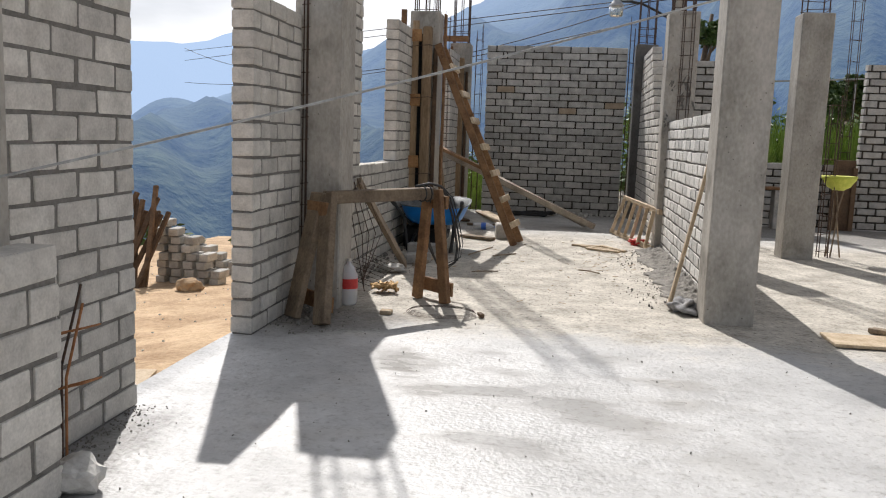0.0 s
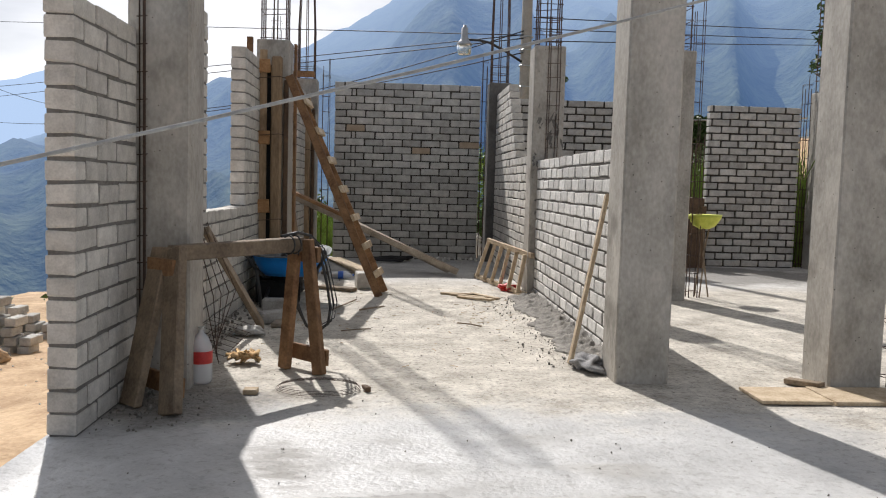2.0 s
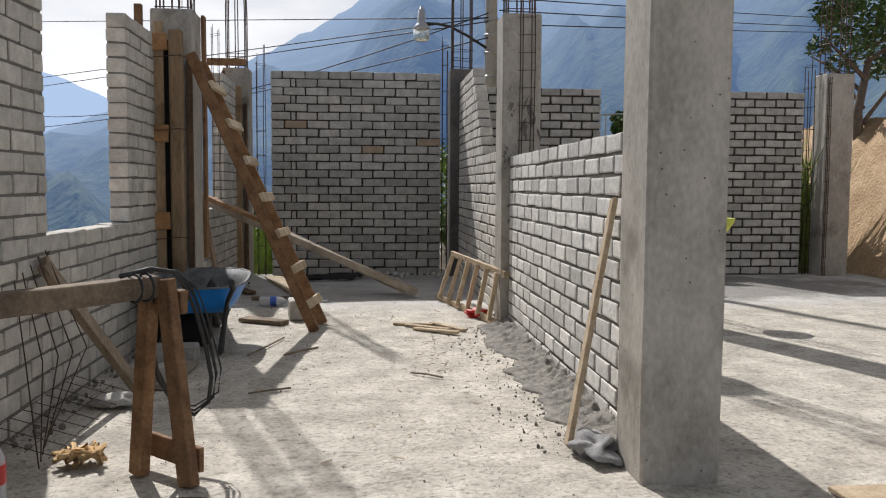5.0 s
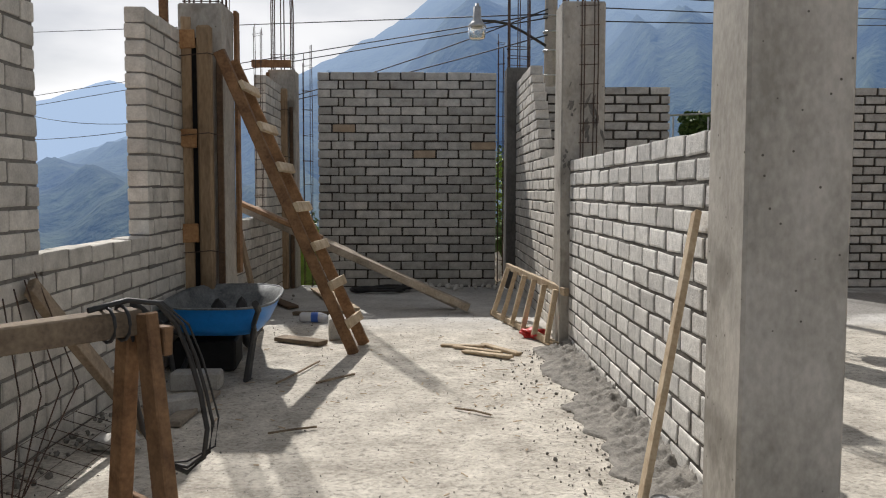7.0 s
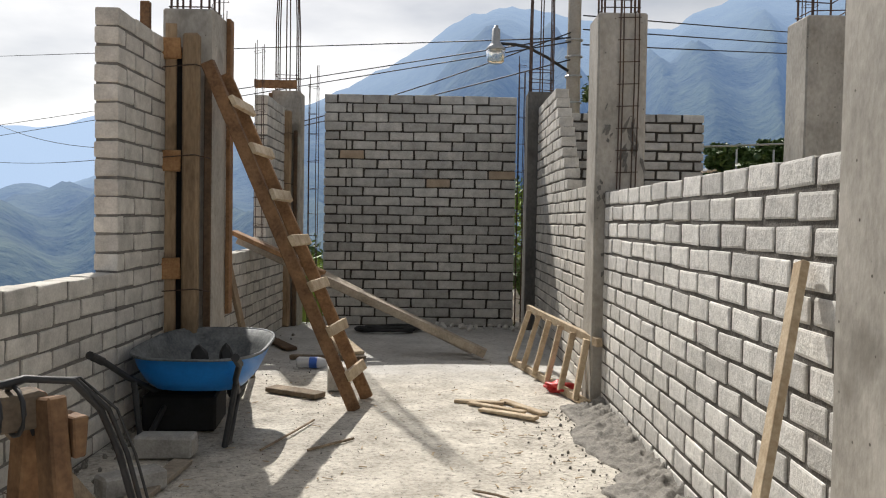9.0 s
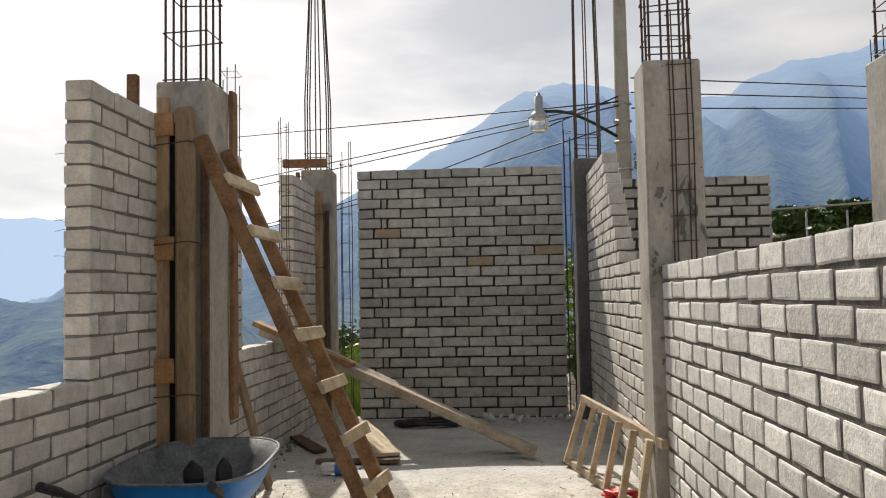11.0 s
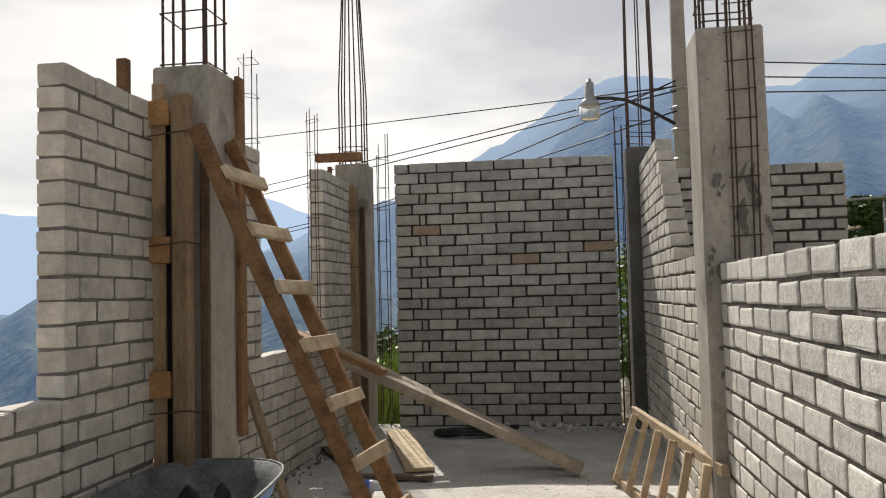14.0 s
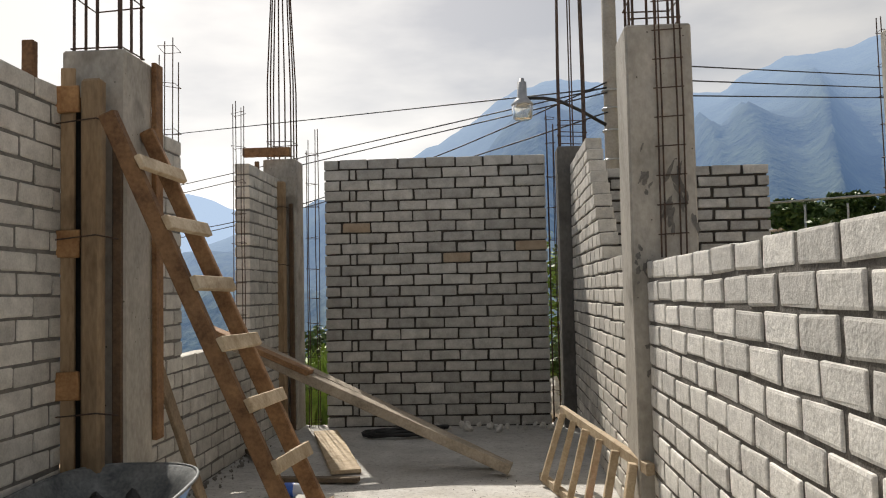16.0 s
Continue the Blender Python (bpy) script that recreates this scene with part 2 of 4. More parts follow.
    l.new(maths("MULTIPLY", pool, 0.35), x2.inputs["Fac"])
    l.new(x1.outputs["Color"], x2.inputs["Color1"])
    sp = n.new("ShaderNodeTexNoise")
    sp.inputs["Scale"].default_value, sp.inputs["Detail"].default_value, sp.inputs["Roughness"].default_value = 22, 9, 0.75
    l.new(g.outputs["Position"], sp.inputs["Vector"])
    x3 = n.new("ShaderNodeMixRGB")
    x3.inputs["Color2"].default_value = (0.16, 0.145, 0.12, 1)
    l.new(maths("MULTIPLY", ramp(sp.outputs["Fac"], 0.49, 0.68), maths("SUBTRACT", 0.85, maths("MULTIPLY", smooth, 0.35))), x3.inputs["Fac"])
    l.new(x2.outputs["Color"], x3.inputs["Color1"])
    def patch(cx, cy, sx, sy, reach):
        """A blot with a ragged edge about a place on the floor."""
        dx, dy = maths("DIVIDE", maths("SUBTRACT", sep.outputs["X"], cx), sx), maths("DIVIDE", maths("SUBTRACT", sep.outputs["Y"], cy), sy)
        d = maths("SQRT", maths("ADD", maths("MULTIPLY", dx, dx), maths("MULTIPLY", dy, dy)), 0.0)
        return maths("SUBTRACT", 1.0, ramp(maths("MULTIPLY_ADD", no.outputs["Fac"], 1.6, d), reach, reach + 0.45))

    blot = maths("MAXIMUM", patch(-0.72, 5.9, 0.55, 0.45, 1.5), maths("MAXIMUM", patch(-1.0, 3.2, 0.35, 0.9, 1.35), patch(5.0, 13.6, 2.6, 1.3, 1.5)))
    x4 = n.new("ShaderNodeMixRGB")
    x4.inputs["Color2"].default_value = (0.13, 0.12, 0.105, 1)
    l.new(maths("MULTIPLY", blot, maths("MULTIPLY_ADD", sp.outputs["Fac"], 0.8, 0.25)), x4.inputs["Fac"])
    l.new(x3.outputs["Color"], x4.inputs["Color1"])
    l.new(x4.outputs["Color"], b.inputs["Base Color"])
    rough = maths("SUBTRACT", 0.92, maths("MULTIPLY", screed, 0.40))
    rough = maths("SUBTRACT", rough, maths("MULTIPLY", pool, 0.32))
    l.new(maths("MAXIMUM", rough, 0.1), b.inputs["Roughness"])
    bp = b.inputs["Normal"].links[0].from_node
    l.new(maths("SUBTRACT", 0.95, maths("ADD", maths("MULTIPLY", smooth, 0.45), maths("MULTIPLY", pool, 0.46))), bp.inputs["Strength"])
    return m


M_FLOOR = floor_material()


def distance_material():
    """Wooded slopes far off; the blue haze is painted on as a glow growing with distance."""
    m = material("wooded_slopes_painted_haze", (0.006, 0.02, 0.014), (0.15, 0.19, 0.10), 0.95, 0.03, 0.14, 0.8, depth=6.0)
    n, l = m.node_tree.nodes, m.node_tree.links
    b, out = n["Principled BSDF"], n["Material Output"]
    g = n.new("ShaderNodeNewGeometry")
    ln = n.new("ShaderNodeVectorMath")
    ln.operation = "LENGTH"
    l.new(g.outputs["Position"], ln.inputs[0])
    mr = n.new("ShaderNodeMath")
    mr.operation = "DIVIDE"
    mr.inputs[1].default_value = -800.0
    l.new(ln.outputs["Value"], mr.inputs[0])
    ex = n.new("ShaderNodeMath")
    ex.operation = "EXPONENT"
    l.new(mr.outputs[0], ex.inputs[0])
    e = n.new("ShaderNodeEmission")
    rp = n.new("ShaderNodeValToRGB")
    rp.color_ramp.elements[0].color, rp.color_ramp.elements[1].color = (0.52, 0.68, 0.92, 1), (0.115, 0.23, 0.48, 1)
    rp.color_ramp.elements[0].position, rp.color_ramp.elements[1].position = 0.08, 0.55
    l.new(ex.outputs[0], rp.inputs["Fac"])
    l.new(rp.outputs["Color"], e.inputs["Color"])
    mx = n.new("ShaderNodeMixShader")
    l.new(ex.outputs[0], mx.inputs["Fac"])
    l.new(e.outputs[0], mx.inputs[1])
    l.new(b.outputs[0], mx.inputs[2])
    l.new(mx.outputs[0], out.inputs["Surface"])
    return m


M_FAR = distance_material()


# ---- mesh helpers ----
def mesh_of(bm, name, mat, smooth=False):
    me = bpy.data.meshes.new(name)
    bm.to_mesh(me)
    bm.free()
    me.materials.append(mat)
    if smooth:
        for p in me.polygons:
            p.use_smooth = True
    return me


def part(name, bm, mat, parent=None, label="", smooth=False):
    ob = new(name, mesh_of(bm, name, mat, smooth))
    if parent:
        ob.parent = parent
    return tagged(ob, label)


def thing(name, label, category, group="", kind="", at=(0, 0, 0)):
    ob = new(name)
    ob.location = at
    ob.empty_display_size = 0.1
    return tagged(ob, label, category, group, kind)


def put(bm, m, size, bevel=0.006, wear=0.0):
    """A bevelled block of that size at pose m."""
    r = bmesh.ops.create_cube(bm, size=1.0, matrix=m @ Matrix.Diagonal((*size, 1)))
    vs = r["verts"]
    if wear:
        for v in vs:
            v.co += Vector((random.uniform(-wear, wear), random.uniform(-wear, wear), random.uniform(-wear, wear)))
    if bevel:
        es = list({e for v in vs for e in v.link_edges})
        bmesh.ops.bevel(bm, geom=es, offset=bevel, segments=1, affect="EDGES")
    return bm


def box(lo, hi, bevel=0.006, wear=0.0):
    c = [(a + b) / 2 for a, b in zip(lo, hi)]
    return put(bmesh.new(), Matrix.Translation(c), [b - a for a, b in zip(lo, hi)], bevel, wear)


def bar(p0, p1, w, h, up=(0, 0, 1), bevel=0.004, wear=0.003, bm=None):
    """A sawn piece from p0 to p1, w across and h along up."""
    p0, p1 = Vector(p0), Vector(p1)
    x = (p1 - p0).normalized()
    y = Vector(up).cross(x).normalized()
    z = x.cross(y)
    m = Matrix((x, y, z)).transposed().to_4x4()
    m.translation = (p0 + p1) / 2
    return put(bm or bmesh.new(), m, ((p1 - p0).length, w, h), bevel, wear)


def tube(points, r, n=6, bm=None, closed=False):
    """A round bar along points."""
    bm = bm or bmesh.new()
    pts = [Vector(p) for p in points]
    rings = []
    for i, p in enumerate(pts):
        a = pts[i - 1] if i or closed else p
        c = pts[(i + 1) % len(pts)] if i < len(pts) - 1 or closed else p
        d = (c - a).normalized()
        u = d.cross(Vector((0.31, 0.17, 0.93)) if abs(d.z) < 0.9 else Vector((1, 0, 0))).normalized()
        v = d.cross(u)
        rr = r[i] if isinstance(r, (list, tuple)) else r
        rings.append([bm.verts.new(p + rr * (math.cos(2 * math.pi * k / n) * u + math.sin(2 * math.pi * k / n) * v)) for k in range(n)])
    for i in range(len(rings) - (0 if closed else 1)):
        a, c = rings[i], rings[(i + 1) % len(rings)]
        for k in range(n):
            bm.faces.new((a[k], a[(k + 1) % n], c[(k + 1) % n], c[k]))
    if not closed:
        bm.faces.new(rings[0][::-1])
        bm.faces.new(rings[-1])
    return bm


def sag(p0, p1, drop, n=14):
    p0, p1 = Vector(p0), Vector(p1)
    return [p0.lerp(p1, i / n) - Vector((0, 0, drop * 4 * (i / n) * (1 - i / n))) for i in range(n + 1)]


def lathe(profile, n=20, at=(0, 0, 0)):
    bm = bmesh.new()
    rings = [[bm.verts.new((at[0] + r * math.cos(2 * math.pi * k / n), at[1] + r * math.sin(2 * math.pi * k / n), at[2] + z)) for k in range(n)] for r, z in profile]
    for a, c in zip(rings, rings[1:]):
        for k in range(n):
            bm.faces.new((a[k], a[(k + 1) % n], c[(k + 1) % n], c[k]))
    bm.faces.new(rings[0][::-1])
    bm.faces.new(rings[-1])
    return bm


def lump(at, size, seed, detail=2, rough=0.3):
    bm = bmesh.new()
    bmesh.ops.create_icosphere(bm, subdivisions=detail, radius=1)
    for v in bm.verts:
        k = 1 + rough * noise.noise(v.co * 1.7 + Vector((seed * 3.1, seed, 0)))
        v.co = Vector((v.co.x * size[0], v.co.y * size[1], v.co.z * size[2])) * k + Vector(at)
    return bm


# ---- ground, slab, distance ----
def yard_height(x, y):
    """The level of the soil round the slab: a sloping yard beside it, an earth bank beyond the last column."""
    h = -0.32
    if x < -1.2:
        h -= 0.085 * math.hypot(x + 1.2, y - 5.0) * min(1, (-1.2 - x) / 1.5)
    edge = max(0.0, -8.5 - x, y - 24.0)
    h -= min(edge * 0.9, 30 + edge * 0.35)
    if x > 7.9 and y > 8:
        h += min(2.6, (x - 7.9) * 2.2) * min(1, (y - 8) / 3)
    if y > 15.6:
        h += 0.2 * min(1, (y - 15.6))
    return h + 0.05 * noise.noise(Vector((x * 0.9, y * 0.9, 3))) + 0.02 * noise.noise(Vector((x * 4, y * 4, 7)))


def ground_sheet():
    bm = bmesh.new()
    n, rings = 220, []
    radii = [0.3 * 1.052 ** i for i in range(108)]
    for r in radii:
        rings.append([bm.verts.new((r * math.sin(2 * math.pi * k / n), 8 + r * math.cos(2 * math.pi * k / n), yard_height(r * math.sin(2 * math.pi * k / n), 8 + r * math.cos(2 * math.pi * k / n)))) for k in range(n)])
    for a, c in zip(rings, rings[1:]):
        for k in range(n):
            bm.faces.new((a[k], c[k], c[(k + 1) % n], a[(k + 1) % n]))
    bm.faces.new(rings[0])
    tagged(part("ground", bm, M_EARTH, None, "sandy orange earth of the building site", True), category="ground", kind="structure")


def profile(az, table):
    for (a0, e0), (a1, e1) in zip(table, table[1:]):
        if a0 <= az <= a1:
            return e0 + (e1 - e0) * (az - a0) / (a1 - a0)
    return table[0][1] if az < table[0][0] else table[-1][1]


NEAR_RIDGE = [(-60, -3), (-36, -1.0), (-28, 0.8), (-23, 2.2), (-18, 4.2), (-12, 6.2), (-7.1, 8.6), (-4.9, 9.9), (-3.3, 10.6), (-1, 12.0), (0.5, 13.2), (1.7, 13.8), (4.6, 14.4), (6.7, 14.2), (10.2, 13.4), (15.5, 12.6), (16.4, 13.6), (19.2, 14.5), (22.6, 14.6), (27, 15.5), (36, 17.5), (60, 14), (90, 8), (180, 5)]
FAR_RIDGE = [(-180, 4), (-60, 4.5), (-36, 5.6), (-28.4, 5.3), (-25, 5.4), (-23, 6.0), (-21, 7.0), (-19, 6.6), (-16, 5.2), (-10, 4.6), (0, 4), (180, 4)]


def slopes():
    """The valley's sides, from the edge of the yard to the farthest range."""
    for nm, lo, hi, table, seed, wide in (("backdrop_mountain", 70, 1500, NEAR_RIDGE, 1, (-75, 110)), ("backdrop_range", 1600, 4200, FAR_RIDGE, 5, (-180, 180))):
        bm = bmesh.new()
        cols = 420
        rows_n = 120
        grid = []
        for i in range(rows_n + 1):
            s = i / rows_n
            r = lo * (hi / lo) ** s
            ring = []
            for k in range(cols + 1):
                az = wide[0] + (wide[1] - wide[0]) * k / cols
                top = hi * 0.8 * math.tan(radians(profile(az, table)))
                t = min(1, max(0, (r - lo * 1.6) / (hi * 0.8 - lo * 1.6)))
                base = -70 if seed == 1 else -260
                z = base + (top - base) * t ** (1.25 if seed == 1 else 1.0)
                if r > hi * 0.8:
                    z = top - (r - hi * 0.8) * 0.6
                x, y = r * math.sin(radians(az)), 8 + r * math.cos(radians(az))
                q = Vector((x, y, 0)) / hi
                z += hi * (0.05 * noise.noise(q * 5 + Vector((seed, 0, 0))) + 0.035 * abs(noise.noise(q * 13))) * t * (1 - t) * 2.2
                spur = 1 - 2 * abs(noise.noise(Vector((az * 0.16 + 2.2 * s, s * 1.5, seed))))
                z += hi * 0.05 * (spur - 0.4) * t * (1 - t) * 2.6
                z += hi * 0.003 * noise.noise(q * 90) * max(0.0, t - 0.8) * 5
                ring.append(bm.verts.new((x, y, z)))
            grid.append(ring)
        for a, c in zip(grid, grid[1:]):
            for k in range(cols):
                bm.faces.new((a[k], c[k], c[k + 1], a[k + 1]))
        tagged(part(nm, bm, M_FAR, None, "wooded mountains across the valley, blue haze painted on as a glow", True), category="mountain", kind="structure")


ground_sheet()
slopes()


def slab():
    bm = bmesh.new()
    nx, ny = 60, 130
    x0, x1, y0, y1 = -1.2, 8.0, -5.0, 15.2
    top = [[bm.verts.new((x0 + (x1 - x0) * i / nx, y0 + (y1 - y0) * j / ny, 0.0)) for i in range(nx + 1)] for j in range(ny + 1)]
    for row in top:
        for v in row:
            v.co.z = 0.006 * noise.noise(Vector((v.co.x * 1.3, v.co.y * 1.3, 0))) - 0.004
    for j in range(ny):
        for i in range(nx):
            bm.faces.new((top[j][i], top[j][i + 1], top[j + 1][i + 1], top[j + 1][i]))
    rim = top[0] + [r[-1] for r in top[1:]] + top[-1][-2::-1] + [r[0] for r in top[-2:0:-1]]
    low = [bm.verts.new((v.co.x, v.co.y, -0.42)) for v in rim]
    for i in range(len(rim)):
        k = (i + 1) % len(rim)
        bm.faces.new((rim[i], low[i], low[k], rim[k]))
    tagged(part("floor", bm, M_FLOOR, None, "dusty bare concrete floor slab, wet with fresh screed in front", True), category="floor", kind="structure")


slab()


# ---- columns ----
def column(x0, y0, top, w=0.35, d=0.35, z0=-0.02, mat=None):
    bm = box((x0, y0, z0), (x0 + w, y0 + d, top), 0.012)
    bmesh.ops.subdivide_edges(bm, edges=[e for e in bm.edges if abs(e.verts[0].co.z - e.verts[1].co.z) > 1], cuts=10)
    for v in bm.verts:
        v.co.x += 0.004 * noise.noise(v.co * 2.1)
        v.co.y += 0.004 * noise.noise(v.co * 2.1 + Vector((9, 0, 0)))
    ob = part("concrete_column", bm, mat or M_CONC, None, "concrete column at the end wall, darkened to paint its shade" if mat else "bare grey cast concrete column standing on the slab")
    return tagged(ob, category="column", group="concrete columns")


def cage(x0, y0, z0, z1, w, d, bars=4, step=0.2, r=0.008, pinch=1.0, stirrup_top=None, lean=(0, 0), label="rusty reinforcement bars tied with stirrups, rising from a column"):
    t = thing("rebar_cage", label, "rebar", "reinforcement cages", at=(x0, y0, z0))
    ring = [(0, 0), (1, 0), (1, 1), (0, 1)]
    if bars == 8:
        ring = [(0, 0), (0.5, 0), (1, 0), (1, 0.5), (1, 1), (0.5, 1), (0, 1), (0, 0.5)]
    for u, v in ring:
        bx, by = (u - 0.5) * w, (v - 0.5) * d
        tall = (z1 - z0) * (1 if z1 - z0 < 1.5 else random.uniform(0.93, 1.04))
        j = random.uniform(-0.012, 0.012)
        part("bar", tube([(bx, by, -0.05), (bx, by, tall * 0.25), (bx * (0.4 + 0.6 * pinch) + j, by * (0.4 + 0.6 * pinch), tall * 0.6), (bx * pinch + lean[0], by * pinch + lean[1] + j, tall)], r), M_STEEL, t)
    z = 0.06
    lim = (stirrup_top or z1) - z0
    while z < lim:
        e = 0.012
        j = [random.uniform(-0.015, 0.015) for _ in range(4)]
        part("stirrup", tube([(-w / 2 - e, -d / 2 - e, z + j[0]), (w / 2 + e, -d / 2 - e, z + j[1]), (w / 2 + e, d / 2 + e, z + j[2]), (-w / 2 - e, d / 2 + e, z + j[3])], r * 0.6, 5, closed=True), M_STEEL, t)
        z += step * random.uniform(0.8, 1.2)
    return t


column(1.857, 6.54, 2.86)                     # beside the low wall, near end
column(1.912, 10.634, 2.795)                  # beside the low wall, far end
column(3.21, 6.453, 2.86)
column(3.36, 10.575, 2.79)
column(7.26, 14.72, 2.905, 0.42)
column(-1.10, 6.23, 2.86)
column(-1.10, 10.48, 2.73)
column(-1.24, 14.85, 2.845)
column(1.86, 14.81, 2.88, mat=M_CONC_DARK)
column(-1.34, 2.64, 2.86)

cage(2.03, 6.71, 2.83, 6.1, 0.24, 0.24, step=0.3)
cage(2.085, 10.81, 2.77, 6.1, 0.24, 0.24, bars=8, step=0.13, stirrup_top=3.3, pinch=0.8)
cage(3.385, 6.63, 2.83, 6.1, 0.24, 0.24)
cage(3.535, 10.75, 2.77, 6.1, 0.24, 0.24, step=0.16)
cage(7.47, 14.9, 2.88, 6.1, 0.3, 0.26, bars=8, step=0.14)
cage(-0.925, 6.4, 2.83, 6.1, 0.24, 0.24)
cage(-0.925, 10.655, 2.70, 6.1, 0.26, 0.26, bars=8, step=0.27)
cage(-1.07, 15.02, 2.82, 6.2, 0.25, 0.25, bars=8, step=0.15, pinch=0.35, stirrup_top=3.2)
cage(2.03, 14.98, 2.85, 6.3, 0.26, 0.26, bars=8, step=0.15, pinch=0.8, stirrup_top=3.3)
cage(-1.165, 2.815, 2.83, 6.1, 0.24, 0.24)
CH = "thin square reinforcement cage standing in the gap of the wall"
cage(-0.76, 15.07, 0.0, 3.15, 0.1, 0.1, step=0.3, r=0.005, label=CH)
cage(1.805, 15.07, 0.0, 3.3, 0.07, 0.09, step=0.3, r=0.005, label=CH)
cage(-1.11, 11.99, 0.9, 3.25, 0.0 + 0.1, 0.1, step=0.3, r=0.004, label=CH)
cage(-1.11, 13.6, 0.9, 3.15, 0.08, 0.08, step=0.3, r=0.004, label=CH)
cage(5.3, 15.0, 0.0, 4.3, 0.14, 0.1, step=0.3, r=0.006, label=CH)
cage(7.16, 15.0, 0.0, 3.1, 0.1, 0.1, step=0.3, r=0.006, label=CH)
cage(3.9, 10.9, 0.0, 1.9, 0.1, 0.1, step=0.22, r=0.006, label="rusty reinforcement cage standing beside a column")
cage(3.72, 6.62, 0.0, 1.9, 0.1, 0.1, step=0.22, r=0.006, label="rusty reinforcement cage standing beside a column")


def bar_ladder(x, y, z0, z1, w, face):
    """A flat strip of tied bars left sticking out of a column's face."""
    t = thing("tie_strip", "flat strip of rusty tied bars against the column face", "rebar", at=(x, y, z0))
    for u in (-w / 2, -w / 2 + 0.022, w / 2, w / 2 - 0.03):
        part("bar", tube([(u, face, 0), (u * 1.02 + 0.004, face - 0.01, (z1 - z0) / 2), (u, face, z1 - z0)], 0.0048, 5), M_STEEL, t)
    z = 0.12
    while z < z1 - z0:
        part("stirrup", tube([(-w / 2 - 0.015, face, z), (w / 2 + 0.015, face, z + 0.006)], 0.0035, 5), M_STEEL, t)
        z += 0.155
    return t


def smears(x, y, z, w, h, seed):
    """A thin splash of dark cement on a column's face."""
    r = random.Random(seed)
    bm = bmesh.new()
    for _ in range(12):
        cx, cz, rx, rz = x + r.gauss(0, w * 0.4), z + r.gauss(0, h * 0.4), w * r.uniform(0.1, 0.28), h * r.uniform(0.1, 0.32)
        tilt = r.uniform(-0.6, 0.6)
        vs = []
        for k in range(11):
            a, q = 2 * math.pi * k / 11, r.uniform(0.55, 1.2)
            u, v = rx * q * math.cos(a), rz * q * math.sin(a)
            vs.append(bm.verts.new((cx + u + tilt * v, y - 0.004 - 0.0006 * _, cz + v)))
        bm.faces.new(vs)
    return single_smear(bm)


def single_smear(bm):
    return tagged(part("cement_smear", bm, M_SMEAR, None, "dark cement smear on the column face"), category="smear", kind="stuff")


smears(2.17, 10.634, 1.90, 0.09, 0.22, 3)
smears(1.98, 10.634, 1.97, 0.05, 0.12, 4)
smears(1.97, 10.634, 1.52, 0.06, 0.08, 5)
smears(2.02, 10.634, 1.02, 0.09, 0.09, 6)
bar_ladder(2.13, 10.62, 1.55, 3.1, 0.13, 0.0)
bar_ladder(-1.015, 6.215, 0.0, 2.9, 0.03, 0.0)
bar_ladder(7.3, 14.705, 0.0, 2.85, 0.05, 0.0)


# ---- lamp pole and cables ----
def lamp_post():
    t = thing("street_lamp", "grey concrete utility pole carrying a lamp on a black arm", "street lamp", at=(2.83, 17.6, -0.2))
    part("pole", tube([(0, 0, 0), (0, 0, 4), (0, 0, 8.5)], [0.14, 0.105, 0.08], 16), M_POLE, t, smooth=True)
    for z in (3.35, 3.75, 4.05, 4.3):
        part("clamp", tube([(0.125 * math.cos(a * 0.5236), 0.125 * math.sin(a * 0.5236), z) for a in range(12)], 0.014, 5, closed=True), M_GALV, t)
    part("arm", tube([(-0.1, -0.1, 3.82), (-0.45, -0.3, 3.98), (-0.75, -0.42, 4.1), (-0.95, -0.46, 4.13), (-1.2, -0.5, 4.13)], 0.024, 8), M_BLACK, t, smooth=True)
    head = part("lamp_head", lathe([(0.03, 0.46), (0.035, 0.42), (0.06, 0.41), (0.065, 0.22), (0.10, 0.17), (0.145, 0.12), (0.145, 0.10), (0.06, 0.10)], 20, (-1.23, -0.5, 3.93)), M_GALV, t, "galvanised lamp head", True)
    part("glass", lathe([(0.138, 0.115), (0.14, 0.06), (0.125, -0.07), (0.10, -0.09), (0.02, -0.092)], 20, (-1.23, -0.5, 3.93)), M_GLASS, head, "ribbed clear lamp glass", True)


lamp_post()


def cable(p0, p1, drop, r=0.012, label="black overhead cable slung between poles", mat=None):
    ob = part("cable", tube(sag(p0, p1, drop, 20), r, 5), mat or M_BLACK, None, label, True)
    tagged(ob, category="cable", group="overhead cables")


for z, end, drop in ((4.12, (-18, 40, 7.85), 0.0), (4.13, (-18, 40, 4.95), 0.02), (4.06, (-18, 40, 4.5), 0.0), (4.2, (-18, 40, 5.1), 1.4), (3.79, (-18, 40, 3.45), 0.56)):
    cable((2.76, 17.5, z), end, drop, 0.011)
for z, end in ((4.46, (17.5, 31, 7.08)), (4.25, (17.5, 31, 6.79)), (4.02, (17.5, 31, 6.63))):
    cable((2.95, 17.5, z), end, 0.02, 0.011)
single_wire = part("cable", tube([(x, 3.113 + 0.544 * x, 1.35 + 0.3248 * x + 0.0127 * x * x) for x in [-3 + 0.5 * k for k in range(21)]], 0.0048, 6), M_WHITE, None, "pale twisted electric cable strung across the site", True)
tagged(single_wire, category="cable")


